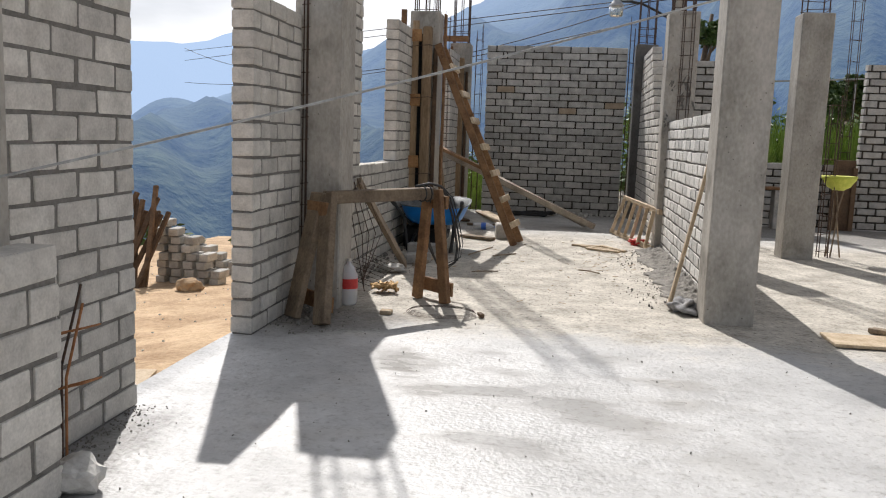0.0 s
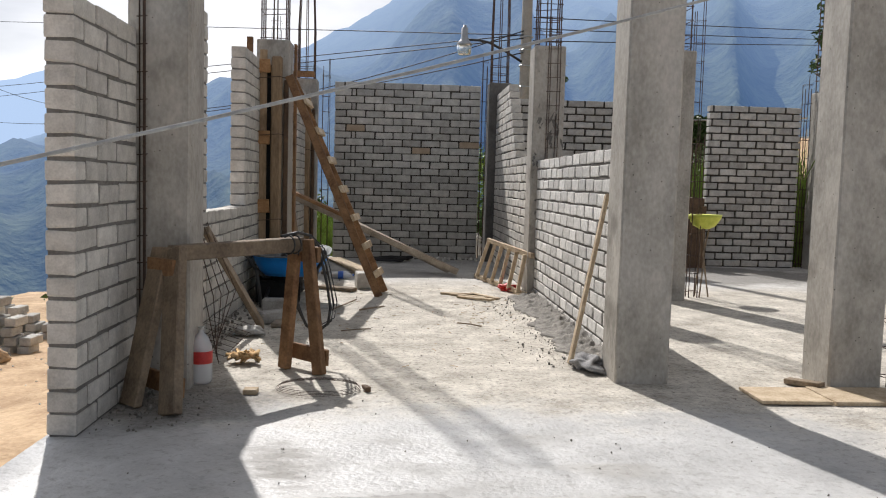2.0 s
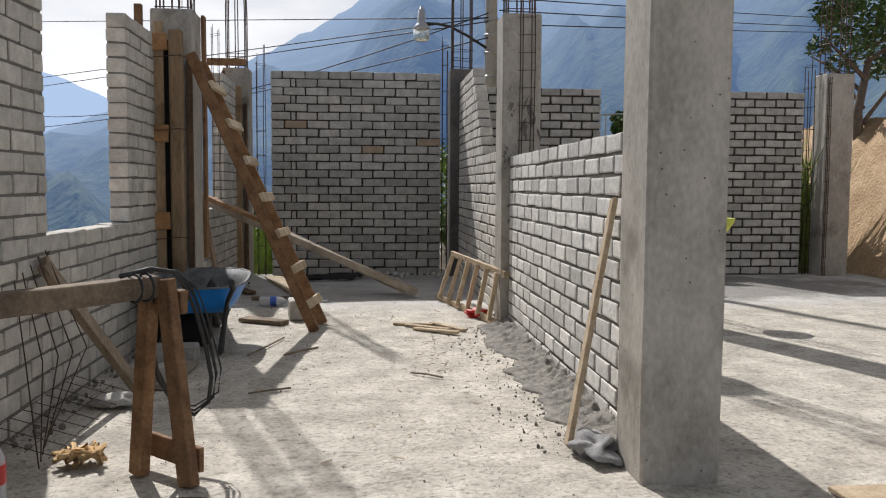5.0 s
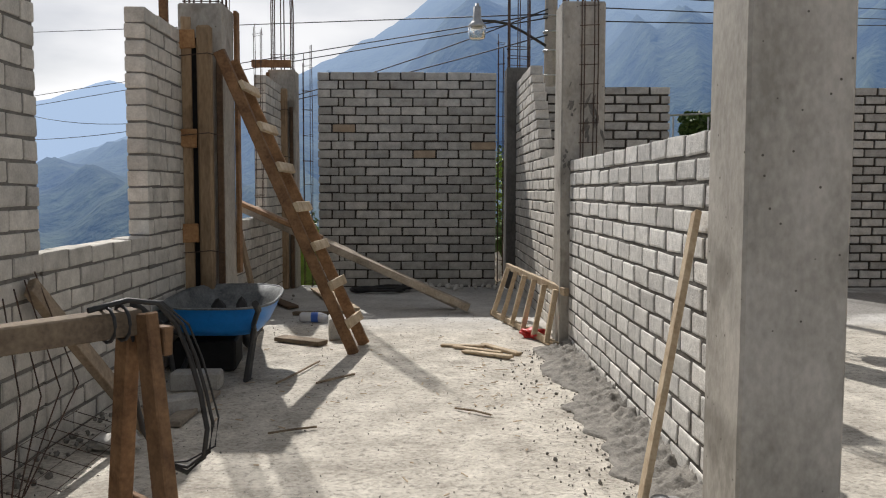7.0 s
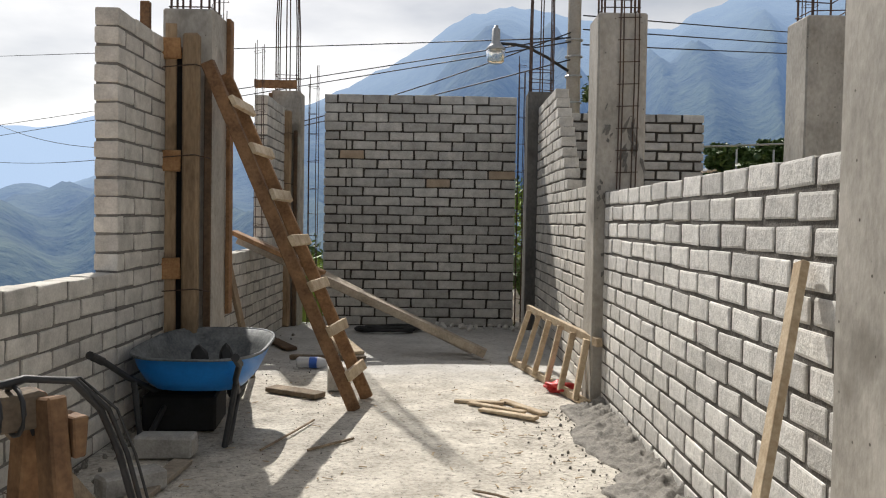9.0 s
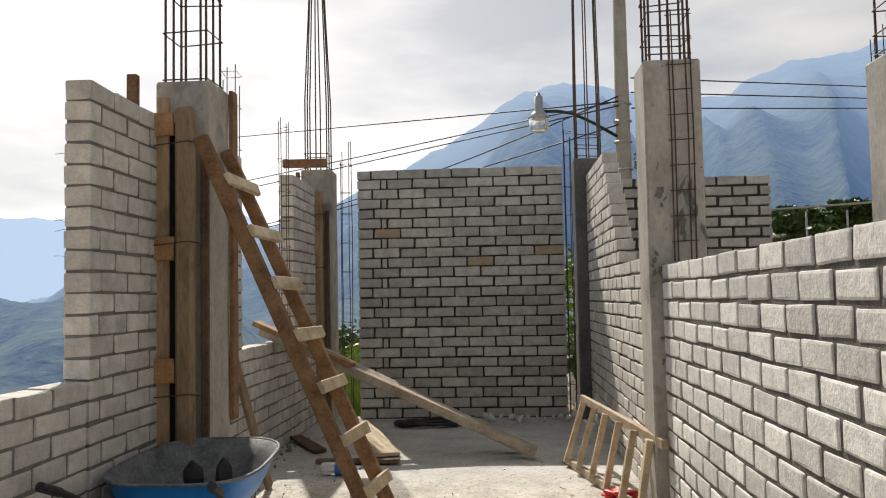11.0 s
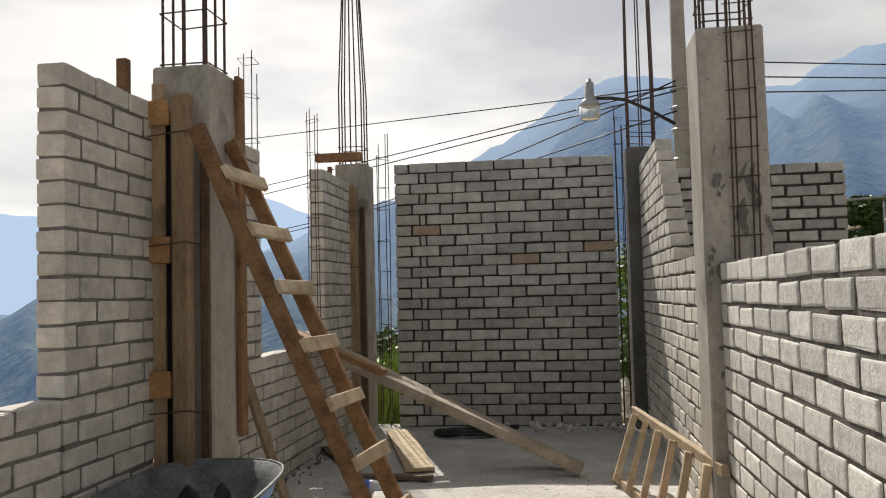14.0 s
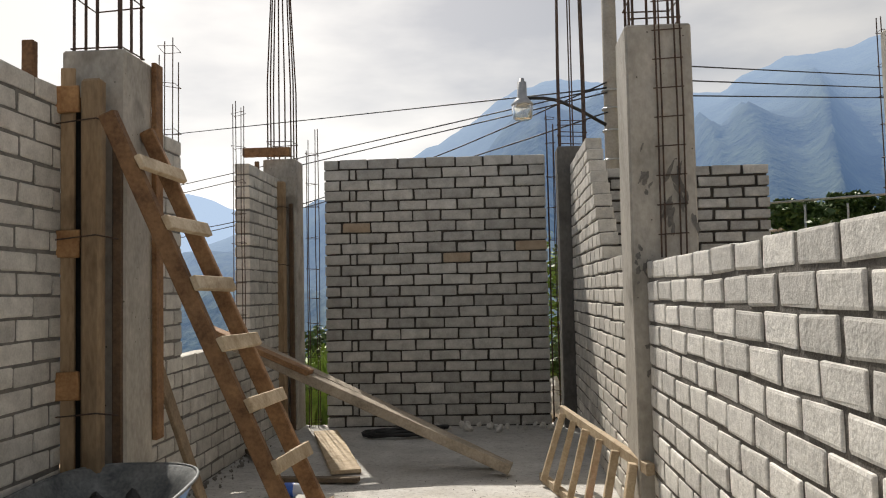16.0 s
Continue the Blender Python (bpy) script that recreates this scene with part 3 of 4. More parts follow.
# ---- rubble, wheelbarrow and loose things ----
def ladder():
    t = thing("ladder", "homemade brown timber ladder leaning on a column", "ladder", at=(0.28, 10.6, 0))
    a0, a1, b0, b1 = Vector((-0.02, -0.21, 0)), Vector((-1.0, -0.39, 2.32)), Vector((0.03, 0.19, 0)), Vector((-1.0, 0.08, 2.32))
    nrm = Vector((0.92, 0, 0.39))
    part("rail", bar(a0, a1, 0.05, 0.085, nrm, 0.006, 0.004), M_WOOD, t)
    part("rail", bar(b0, b1, 0.05, 0.085, nrm, 0.006, 0.004), M_WOOD, t)
    for k in range(7):
        f = 0.095 + 0.131 * k
        p, q = a0.lerp(a1, f), b0.lerp(b1, f)
        d = (q - p).normalized() * 0.045
        o = nrm * 0.062
        part("rung", bar(p - d + o, q + d + o, 0.075, 0.032, nrm, 0.004, 0.004), M_PALE, t, "pale sawn rung")
    return t


ladder()


def sawhorse():
    t = thing("sawhorse", "rough brown timber sawhorse on the wet floor", "sawhorse", at=(-0.5, 6.3, 0))
    L, R = Vector((-0.29, -0.24, 0.815)), Vector((0.31, 0.46, 0.83))
    ax = (R - L).normalized()
    side = Vector((ax.y, -ax.x, 0))
    part("beam", bar(L - ax * 0.02, R + ax * 0.03, 0.085, 0.085, (0, 0, 1), 0.006, 0.005), M_GREYWOOD, t)
    for end, k, wide in ((L, -1, 0.15), (R, 1, 0.085)):
        for s in (-1, 1):
            top = end + side * 0.055 * s + ax * 0.03 * k + Vector((0, 0, 0.03))
            foot = Vector((0.22, 0.53, 0)) if s < 0 else Vector((0.47, 0.37, 0))
            if k < 0:
                foot = Vector((-0.47, -0.44, 0)) if s < 0 else Vector((-0.21, -0.62, 0))
            part("leg", bar(foot, top, wide, 0.055, ax, 0.006, 0.005), M_GREYWOOD if k < 0 else M_WOOD, t)
        a = Vector((end.x, end.y, 0.10)) + side * 0.2 + ax * 0.085 * k
        c = Vector((end.x, end.y, 0.11)) - side * 0.2 + ax * 0.085 * k
        part("stretcher", bar(a, c, 0.03, 0.11, (0, 0, 1), 0.004, 0.004), M_WOOD, t)
        part("cleat", bar(end + side * 0.12 + Vector((0, 0, -0.07)) + ax * 0.075 * k, end - side * 0.12 + Vector((0, 0, -0.07)) + ax * 0.075 * k, 0.035, 0.1, (0, 0, 1), 0.004, 0.004), M_WOOD, t)
    return t


sawhorse()


def wheelbarrow():
    t = thing("wheelbarrow", "blue wheelbarrow with a worn grey tray, standing by the block wall", "wheelbarrow", at=(-0.61, 9.84, 0))

    def ring(hx, y0, y1, z0, z1, steps=40):
        """A rounded outline, fuller than an ellipse, rising from z0 at the handles to z1 at the nose."""
        out = []
        for k in range(steps):
            a = 2 * math.pi * k / steps
            ca, sa = math.cos(a), math.sin(a)
            x = hx * math.copysign(abs(ca) ** 0.62, ca)
            y = (y0 + y1) / 2 + (y1 - y0) / 2 * math.copysign(abs(sa) ** 0.62, sa)
            f = (y - y0) / (y1 - y0)
            out.append((x * (1 - 0.12 * f), y, z0 + (z1 - z0) * f))
        return out

    def shell(levels):
        bm = bmesh.new()
        rings = [[bm.verts.new(p) for p in ring(*q)] for q in levels]
        for a, c in zip(rings, rings[1:]):
            for k in range(len(a)):
                bm.faces.new((a[k], a[(k + 1) % len(a)], c[(k + 1) % len(a)], c[k]))
        bm.faces.new(rings[0][::-1])
        return bm

    tray = part("tray", shell([(0.20, -0.24, 0.24, 0.285, 0.285), (0.27, -0.31, 0.32, 0.295, 0.30), (0.32, -0.365, 0.40, 0.34, 0.355), (0.365, -0.41, 0.48, 0.415, 0.45), (0.395, -0.435, 0.55, 0.488, 0.54), (0.41, -0.45, 0.57, 0.494, 0.546)]), M_BLUE, t, "glossy blue outside of the tray", True)
    part("liner", shell([(0.19, -0.23, 0.23, 0.293, 0.293), (0.26, -0.30, 0.31, 0.303, 0.308), (0.312, -0.357, 0.392, 0.348, 0.363), (0.357, -0.402, 0.472, 0.42, 0.456), (0.388, -0.428, 0.543, 0.494, 0.546), (0.411, -0.451, 0.571, 0.499, 0.551)]), M_TRAY, tray, "scratched grey inside with dried mortar", True)
    part("rim", tube(ring(0.407, -0.447, 0.567, 0.497, 0.549), 0.009, 6, closed=True), M_TRAY, tray, "", True)
    for s in (-1, 1):
        cx = 0.34 if s < 0 else 0.40
        h = part("handle", tube([(cx * s, -0.88, 0.585), (cx * s * 0.96, -0.74, 0.53), (0.30 * s, -0.48, 0.40), (0.25 * s, -0.2, 0.275), (0.2 * s, 0.2, 0.255), (0.07 * s, 0.8, 0.2)], 0.017, 10), M_BLACK, t, "", True)
        part("grip", tube([(cx * s, -0.90, 0.593), (cx * s * 0.97, -0.76, 0.538)], 0.022, 10), M_BLACK, h, "black rubber grip")
        part("leg", tube([(0.29 * s, -0.42, 0.37), (0.235 * s, -0.45, 0.012), (0.235 * s, -0.36, 0.012), (0.2 * s, 0.05, 0.26)], 0.018, 8), M_BLACK, t)
    wheel = part("wheel", tube([(0, 0.8 + 0.155 * math.cos(a * 0.2618), 0.195 + 0.155 * math.sin(a * 0.2618)) for a in range(24)], 0.04, 8, closed=True), M_BLACK, t, "black rubber tyre", True)
    part("hub", tube([(-0.06, 0.8, 0.195), (0.06, 0.8, 0.195)], 0.06, 12), M_GALV, wheel)
    part("mortar_lump", lump((-0.12, 0.28, 0.38), (0.06, 0.05, 0.09), 3), M_BLACK, t, "dark hardened mortar")
    part("mortar_lump", lump((0.05, 0.29, 0.38), (0.05, 0.05, 0.10), 4), M_BLACK, t, "dark hardened mortar")
    return t


wheelbarrow()
# Added black box: stands in for the dark shade below the tray.
tagged(part("tub", put(bmesh.new(), pose(-0.76, 9.93, 0.115, 0, 0, 6), (0.44, 0.42, 0.22), 0.015), M_SHADE, None, "black box standing in for the deep shade under the wheelbarrow"), category="tub")


def frame_rack():
    """A low slatted timber frame leaning on the wall."""
    t = thing("slatted_frame", "pale timber slatted frame leaning on the block wall", "timber frame", at=(1.7, 11.6, 0))
    a0, a1 = Vector((0.19, -1.05, 0.03)), Vector((-0.20, 0.85, 0.03))
    b0, b1 = Vector((0.255, -1.06, 0.47)), Vector((-0.03, 0.95, 0.50))
    part("rail", bar(a0, a1, 0.045, 0.06, (0, 0, 1)), M_PALE, t)
    part("rail", bar(b0, b1, 0.045, 0.06, (0, 0, 1)), M_PALE, t)
    for k in range(6):
        f = 0.08 + 0.165 * k
        p, q = a0.lerp(a1, f), b0.lerp(b1, f)
        o = Vector((-0.04, 0, 0))
        part("slat", bar(p + o, q + o, 0.06, 0.042, (1, 0, 0)), M_PALE, t)
    return t


frame_rack()


def single(name, bm, mat, label, category, group="", smooth=False):
    return tagged(part(name, bm, mat, None, label, smooth), category=category, group=group)


# planks from the window sill down to the floor
single("plank", bar((-1.17, 13.02, 1.085), (1.27, 12.60, 0.055), 0.13, 0.08, (0, 0, 1)), M_PLANK, "long weathered plank leaning from the window sill to the floor", "plank", "long planks")
single("plank", bar((-1.10, 13.26, 1.075), (1.17, 12.84, 0.05), 0.13, 0.08, (0, 0, 1)), M_PLANK, "long weathered plank leaning from the window sill to the floor", "plank", "long planks")
single("plank", bar((-1.22, 12.98, 1.16), (-0.30, 12.83, 0.775), 0.13, 0.045, (0, 0, 1)), M_WOOD, "shorter brown plank lying on the leaning planks", "plank", "long planks")
single("plank", bar((-0.55, 14.6, 0.02), (0.0, 12.7, 0.02), 0.24, 0.03), M_PALE, "pale board lying on the floor", "plank")
single("plank", bar((-0.55, 12.45, 0.02), (0.15, 12.4, 0.025), 0.09, 0.035), M_GREYWOOD, "weathered board on the floor", "plank")
single("plank", bar((-0.44, 11.0, 0.02), (-0.03, 10.75, 0.02), 0.13, 0.035), M_GREYWOOD, "short board on the floor", "plank")
single("plank", bar((-1.0, 13.55, 0.04), (-0.62, 12.9, 0.02), 0.12, 0.03), M_DARKWOOD, "dark board on the floor by the wall", "plank")
single("plank", bar((-0.76, 10.90, 1.02), (-0.70, 11.55, 0.0), 0.09, 0.03, (1, 0, 0)), M_GREYWOOD, "weathered board leaning on the column", "plank")
single("plank", bar((-1.0, 7.75, 0.84), (-0.66, 8.28, 0.02), 0.11, 0.04, (1, 0, 0.4)), M_GREYWOOD, "weathered board leaning on the block wall", "plank")
single("plank", bar((-0.55, 8.35, 0.018), (-0.51, 9.07, 0.018), 0.10, 0.03), M_PLANK, "board lying beside the wall", "plank")
single("batten", bar((1.685, 7.10, 0.0), (1.955, 7.32, 1.20), 0.065, 0.03, (1, 0, 0)), M_PALE, "pale timber batten leaning on the low wall", "batten")
for p, q in (((1.05, 10.62, 0.015), (1.42, 10.35, 0.015)), ((1.12, 10.42, 0.015), (1.48, 10.15, 0.02)), ((0.95, 10.7, 0.012), (1.3, 10.62, 0.012)), ((1.3, 10.72, 0.012), (1.55, 10.3, 0.012))):
    single("offcut", bar(p, q, 0.06, 0.022), M_PALE, "pale timber offcut on the floor", "offcut", "timber offcuts")
for p, q, r in (((-0.16, 9.33, 0.012), (0.03, 10.05, 0.012), 0.007), ((0.1, 9.35, 0.01), (0.33, 9.62, 0.01), 0.008), ((1.0, 8.7, 0.01), (1.2, 8.55, 0.01), 0.007), ((0.0, 8.2, 0.01), (0.24, 8.32, 0.01), 0.006)):
    single("stick", tube([p, Vector(p).lerp(Vector(q), 0.5) + Vector((0.01, 0.0, 0.004)), q], r), M_GREYWOOD, "thin wooden stick on the dusty floor", "stick", "sticks")
single("board", box((2.62, 6.07, 0.0), (3.05, 6.42, 0.022), 0.003), M_PALE, "pale plywood board lying by a column", "board", "floor boards")
single("board", box((3.06, 6.06, 0.0), (3.75, 6.44, 0.024), 0.003), M_PALE, "pale plywood board lying by a column", "board", "floor boards")
single("offcut", bar((3.02, 6.62, 0.02), (3.16, 6.42, 0.035), 0.07, 0.035), M_GREYWOOD, "weathered timber offcut by the column", "offcut")
single("offcut", box((-0.42, 6.12, 0), (-0.34, 6.2, 0.03), 0.004), M_PALE, "small wood block on the wet floor", "offcut")
single("offcut", bar((0.27, 6.31, 0.015), (0.30, 6.23, 0.014), 0.03, 0.028), M_DARKWOOD, "small dark block on the wet floor", "offcut")
single("cement_block", put(bmesh.new(), pose(-0.65, 9.22, 0.062, 0, 0, 2), (0.31, 0.15, 0.12), 0.012, 0.004), M_BLOCK, "loose pale cement block on the floor", "block", "loose blocks")
single("cement_block", put(bmesh.new(), pose(0.05, 11.15, 0.09, 0, 0, 8), (0.16, 0.3, 0.18), 0.012, 0.004), M_BLOCK, "loose grey cement block behind the ladder foot", "block", "loose blocks")
single("cement_block", put(bmesh.new(), pose(-0.62, 8.62, 0.05, 0, 0, 40), (0.3, 0.14, 0.1), 0.012, 0.004), M_BLOCK, "loose pale cement block on the floor", "block", "loose blocks")


def bottle(at, h, r, rz, band, label, lying=False):
    t = thing("bottle", label, "bottle")
    t.matrix_basis = Matrix.Translation(at) @ (pose(0, 0, r, 90, 0, rz) if lying else pose(0, 0, 0, 0, 0, rz))
    part("body", lathe([(r * 0.8, 0.0), (r, 0.02), (r, h * 0.62), (r * 0.97, h * 0.68), (r * 0.6, h * 0.86), (r * 0.25, h * 0.93), (r * 0.25, h)], 18), M_PLASTIC, t, "", True)
    part("label_band", lathe([(r * 1.012, h * 0.38), (r * 1.015, h * 0.385), (r * 1.015, h * 0.6), (r * 1.012, h * 0.605)], 18), band, t, "plain coloured paper band", True)
    part("cap", lathe([(r * 0.28, h * 0.985), (r * 0.28, h * 1.04)], 12), band if lying else M_STONE, t)
    return t


bottle((-0.72, 6.40, 0), 0.33, 0.067, 0, M_RED, "large clear plastic bottle with a red band, standing by the column")
bottle((-0.41, 11.98, 0), 0.30, 0.05, 88, M_BLUEPL, "clear plastic bottle with a blue band lying on the floor", True)
single("red_bag", lump((1.76, 11.15, 0.035), (0.09, 0.11, 0.035), 6, 4, 1.1), M_RED, "crumpled red plastic bag behind the slatted frame", "bag", smooth=True)
single("plastic_bag", lump((-0.72, 8.0, 0.035), (0.13, 0.1, 0.035), 8, 3, 0.6), M_STONE, "crumpled pale plastic bag on the floor", "bag", smooth=True)
single("rag", lump((1.78, 6.93, 0.045), (0.09, 0.13, 0.055), 2, 4, 0.9), M_RAG, "crumpled grey work rag on the floor by a column", "rag", smooth=True)
for k in range(3):
    single("fibre_bundle", tube([(-0.62 + 0.05 * k + 0.06 * math.sin(a * 1.9 + k), 6.98 + 0.09 * math.cos(a * 2.3 + k * 2), 0.03 + 0.025 * math.sin(a * 3.1 + k) + 0.02) for a in range(16)], 0.012, 5), M_FIBRE, "tangled straw-coloured rope fibre on the floor", "rope", "rope tangle", True)
coil = thing("wire_coil", "coil of thin wire lying on the wet floor", "wire", at=(0.0, 6.27, 0.012))
for k in range(4):
    part("turn", tube([((0.25 - 0.006 * k) * math.cos(a * 0.1963), (0.2 - 0.008 * k) * math.sin(a * 0.1963) + 0.01 * k, 0.004 * k) for a in range(32)], 0.0016, 5, closed=True), M_STEEL, coil)
hose = thing("cable_coil", "black electric cable hung over the end of the sawhorse", "cable", at=(-0.16, 6.72, 0))
for k, r in enumerate((0.010, 0.007, 0.004)):
    d = 0.022 * k
    part("lead", tube([(-0.12, -0.09, 0.885), (-0.03, 0.02, 0.905), (0.04, 0.13 + d, 0.88), (0.08 + d, 0.21, 0.79), (0.115 + d, 0.25, 0.66), (0.145 + d, 0.27, 0.52), (0.165 + d, 0.28, 0.38 + d), (0.15 + d, 0.28, 0.27 + d), (0.09, 0.27, 0.215 + d), (0.01, 0.25, 0.26), (-0.05, 0.2, 0.4 + d), (-0.06, 0.12, 0.62), (-0.03, 0.06, 0.80)], r, 7), M_BLACK, hose, "", True)
for k in range(2):
    c = Vector((-0.045 - 0.035 * k, 0.0 - 0.04 * k, 0.83))
    part("turn", tube([c + Vector((0.058 * math.cos(a * 0.5236) * 0.76, -0.058 * math.cos(a * 0.5236) * 0.65, 0.06 * math.sin(a * 0.5236))) for a in range(12)], 0.006, 6, closed=True), M_BLACK, hose, "", True)
wires = thing("bar_bundle", "thin dark bars leaning on the block wall", "rebar", at=(-1.0, 7.4, 0))
for k in range(5):
    part("bar", tube([(0.28 - 0.03 * k, -0.5 + 0.1 * k, 0.01), (0.12 + 0.03 * k, -0.2 + 0.12 * k, 0.4), (-0.01, 0.02 + 0.1 * k, 0.78 + 0.03 * k)], 0.0035, 5), M_STEEL, wires)
mesh = thing("steel_mesh", "rusty welded mesh lying beside the wall", "wire mesh", at=(-0.88, 7.6, 0.03))
for k in range(9):
    part("bar", tube([(-0.12, -0.6 + 0.15 * k, 0.10), (0.2, -0.6 + 0.15 * k, 0.0)], 0.002, 4), M_STEEL, mesh)
for k in range(4):
    part("bar", tube([(-0.12 + 0.1 * k, -0.65, 0.10 - 0.03 * k), (-0.12 + 0.1 * k, 0.65, 0.10 - 0.03 * k)], 0.002, 4), M_STEEL, mesh)
tangle = thing("cable_tangle", "dark tangled hose lying by the end wall", "hose", at=(0.2, 14.4, 0.02))
for k in range(4):
    part("turn", tube([(0.34 * math.cos(a * 0.35 + k) + 0.05 * k, 0.16 * math.sin(a * 0.35 + k * 1.4), 0.012 * (k + 1) + 0.012 * math.sin(a)) for a in range(18)], 0.018, 6), M_BLACK, tangle, "", True)


# small rubble: mortar spill along the low wall, chips on the floor
def rubble(name, label, spots, mat):
    bm = bmesh.new()
    for x, y, z, s in spots:
        m = Matrix.Translation((x, y, z)) @ Euler((random.random() * 6, random.random() * 6, random.random() * 6)).to_matrix().to_4x4() @ Matrix.Diagonal((s, s * random.uniform(0.6, 1), s * random.uniform(0.5, 0.9), 1))
        bmesh.ops.create_icosphere(bm, subdivisions=1, radius=1, matrix=m)
    for v in bm.verts:
        v.co += 0.25 * 0.02 * Vector((noise.noise(v.co * 40), noise.noise(v.co * 40 + Vector((5, 0, 0))), noise.noise(v.co * 40 + Vector((0, 5, 0)))))
    tagged(part(name, bm, mat, None, label), category="rubble", kind="stuff")


def spill():
    bm = bmesh.new()
    nu, nv = 260, 36
    g = [[None] * (nv + 1) for _ in range(nu + 1)]
    for i in range(nu + 1):
        y = 6.95 + 3.65 * i / nu
        wide = 0.30 + 0.16 * noise.noise(Vector((y * 1.7, 0, 0))) + 0.08 * noise.noise(Vector((y * 6, 2, 0)))
        for j in range(nv + 1):
            f = j / nv
            x = 2.0 - wide * f
            h = 0.008 + 0.085 * (1 - f) ** 1.4 * (0.7 + 0.5 * noise.noise(Vector((y * 2.3, 5, 0)))) + 0.05 * (1 - f) * noise.noise(Vector((x * 14, y * 14, 0))) + 0.035 * (1 - f ** 3) * abs(noise.noise(Vector((x * 34, y * 34, 4))))
            g[i][j] = bm.verts.new((x, y, max(h, -0.004) if f < 1 else -0.012))
    for i in range(nu):
        for j in range(nv):
            bm.faces.new((g[i][j], g[i][j + 1], g[i + 1][j + 1], g[i + 1][j]))
    bmesh.ops.recalc_face_normals(bm, faces=bm.faces)
    tagged(part("mortar_spill", bm, M_RUBBLE, None, "grey dropped mortar heaped along the foot of the low wall", True), category="mortar", kind="stuff")


spill()
rng = random.Random(4)
rubble("mortar_crumbs", "grey mortar crumbs scattered along the low wall", [(1.95 - abs(rng.gauss(0, 0.24)), rng.uniform(6.95, 10.6), 0.002, min(0.017, 0.002 + rng.expovariate(320))) for _ in range(1100)], M_RUBBLE)
rubble("floor_chips", "small stone and wood chips scattered over the dusty floor", [(rng.uniform(-0.9, 1.8), rng.uniform(6.4, 12.5), 0.001, min(0.009, 0.0015 + rng.expovariate(700))) for _ in range(1100)], M_RUBBLE)
rubble("wall_chips", "broken mortar chips along the foot of the side wall", [(-1.03 + abs(rng.gauss(0, 0.1)), rng.uniform(5.6, 14), 0.008, rng.uniform(0.005, 0.022)) for _ in range(240)], M_RUBBLE)
rubble("yard_stones", "loose stones on the floor near the wall end", [(rng.uniform(-1.0, 4), rng.uniform(2.6, 6.3), 0.002, rng.uniform(0.002, 0.007)) for _ in range(160)], M_RUBBLE)
rubble("end_stones", "broken stones along the foot of the end wall", [(rng.uniform(0.5, 1.85), rng.uniform(14.6, 14.97), 0.03, rng.uniform(0.02, 0.07)) for _ in range(26)] + [(rng.uniform(1.78, 1.86), rng.uniform(15.2, 16.4), rng.uniform(0.0, 0.35), rng.uniform(0.05, 0.12)) for _ in range(24)], M_STONE)
def wood_chips():
    bm = bmesh.new()
    for _ in range(110):
        x, y = rng.uniform(-0.6, 1.6), rng.uniform(6.8, 11.5)
        if rng.random() < 0.45:
            x, y = rng.gauss(1.25, 0.22), rng.gauss(9.3, 0.7)
        a, ln = rng.uniform(0, 6.28), rng.uniform(0.015, 0.06)
        put(bm, pose(x, y, 0.006, rng.uniform(-8, 8), rng.uniform(-8, 8), math.degrees(a)), (ln, rng.uniform(0.004, 0.011), 0.004), 0)
    tagged(part("wood_chips", bm, M_PALE, None, "pale wood splinters and chips strewn over the dusty floor"), category="chips", kind="stuff")


wood_chips()
rubble("wall_foot_dirt", "dark dirt and crumbs along the foot of the near wall", [(-1.04 + abs(rng.gauss(0, 0.07)), rng.uniform(3.0, 3.92), 0.001, rng.uniform(0.002, 0.006)) for _ in range(260)] + [(rng.gauss(-0.85, 0.13), rng.gauss(5.85, 0.2), 0.001, rng.uniform(0.002, 0.009)) for _ in range(200)], M_RUBBLE)
single("stone", lump((-0.80, 3.02, 0.05), (0.10, 0.08, 0.07), 5, 3, 0.4), M_STONE, "pale broken stone at the foot of a wall stub", "stone")


# ---- column formwork ----
def formwork(y, x0, top, label):
    t = thing("column_formwork", label, "formwork", at=(x0, y, 0))
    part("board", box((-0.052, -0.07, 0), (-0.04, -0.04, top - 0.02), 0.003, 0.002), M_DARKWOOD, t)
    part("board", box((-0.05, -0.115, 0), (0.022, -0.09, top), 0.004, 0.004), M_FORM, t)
    # Black sheet that paints the shade in the gap between board and upright.
    part("board", box((-0.035, -0.07, 0), (0.06, -0.012, top - 0.15), 0.004, 0.004), M_SHADE, t)
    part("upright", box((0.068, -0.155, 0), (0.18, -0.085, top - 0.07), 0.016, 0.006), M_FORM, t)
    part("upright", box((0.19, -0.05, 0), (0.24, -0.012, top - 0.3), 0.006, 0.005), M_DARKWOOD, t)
    for z in (0.955, 1.68, top - 0.17):
        part("cleat", box((-0.065, -0.145, z - 0.07), (0.06, -0.116, z + 0.07), 0.005, 0.006), M_CLEAT, t, "short orange-brown cleat")
    for z in (0.8, 1.7, 2.3):
        part("wire_tie", tube([(-0.06, -0.15, z), (0.06, -0.162, z + 0.01), (0.16, -0.162, z + 0.02), (0.25, -0.1, z)], 0.004, 5), M_STEEL, t)
    return t


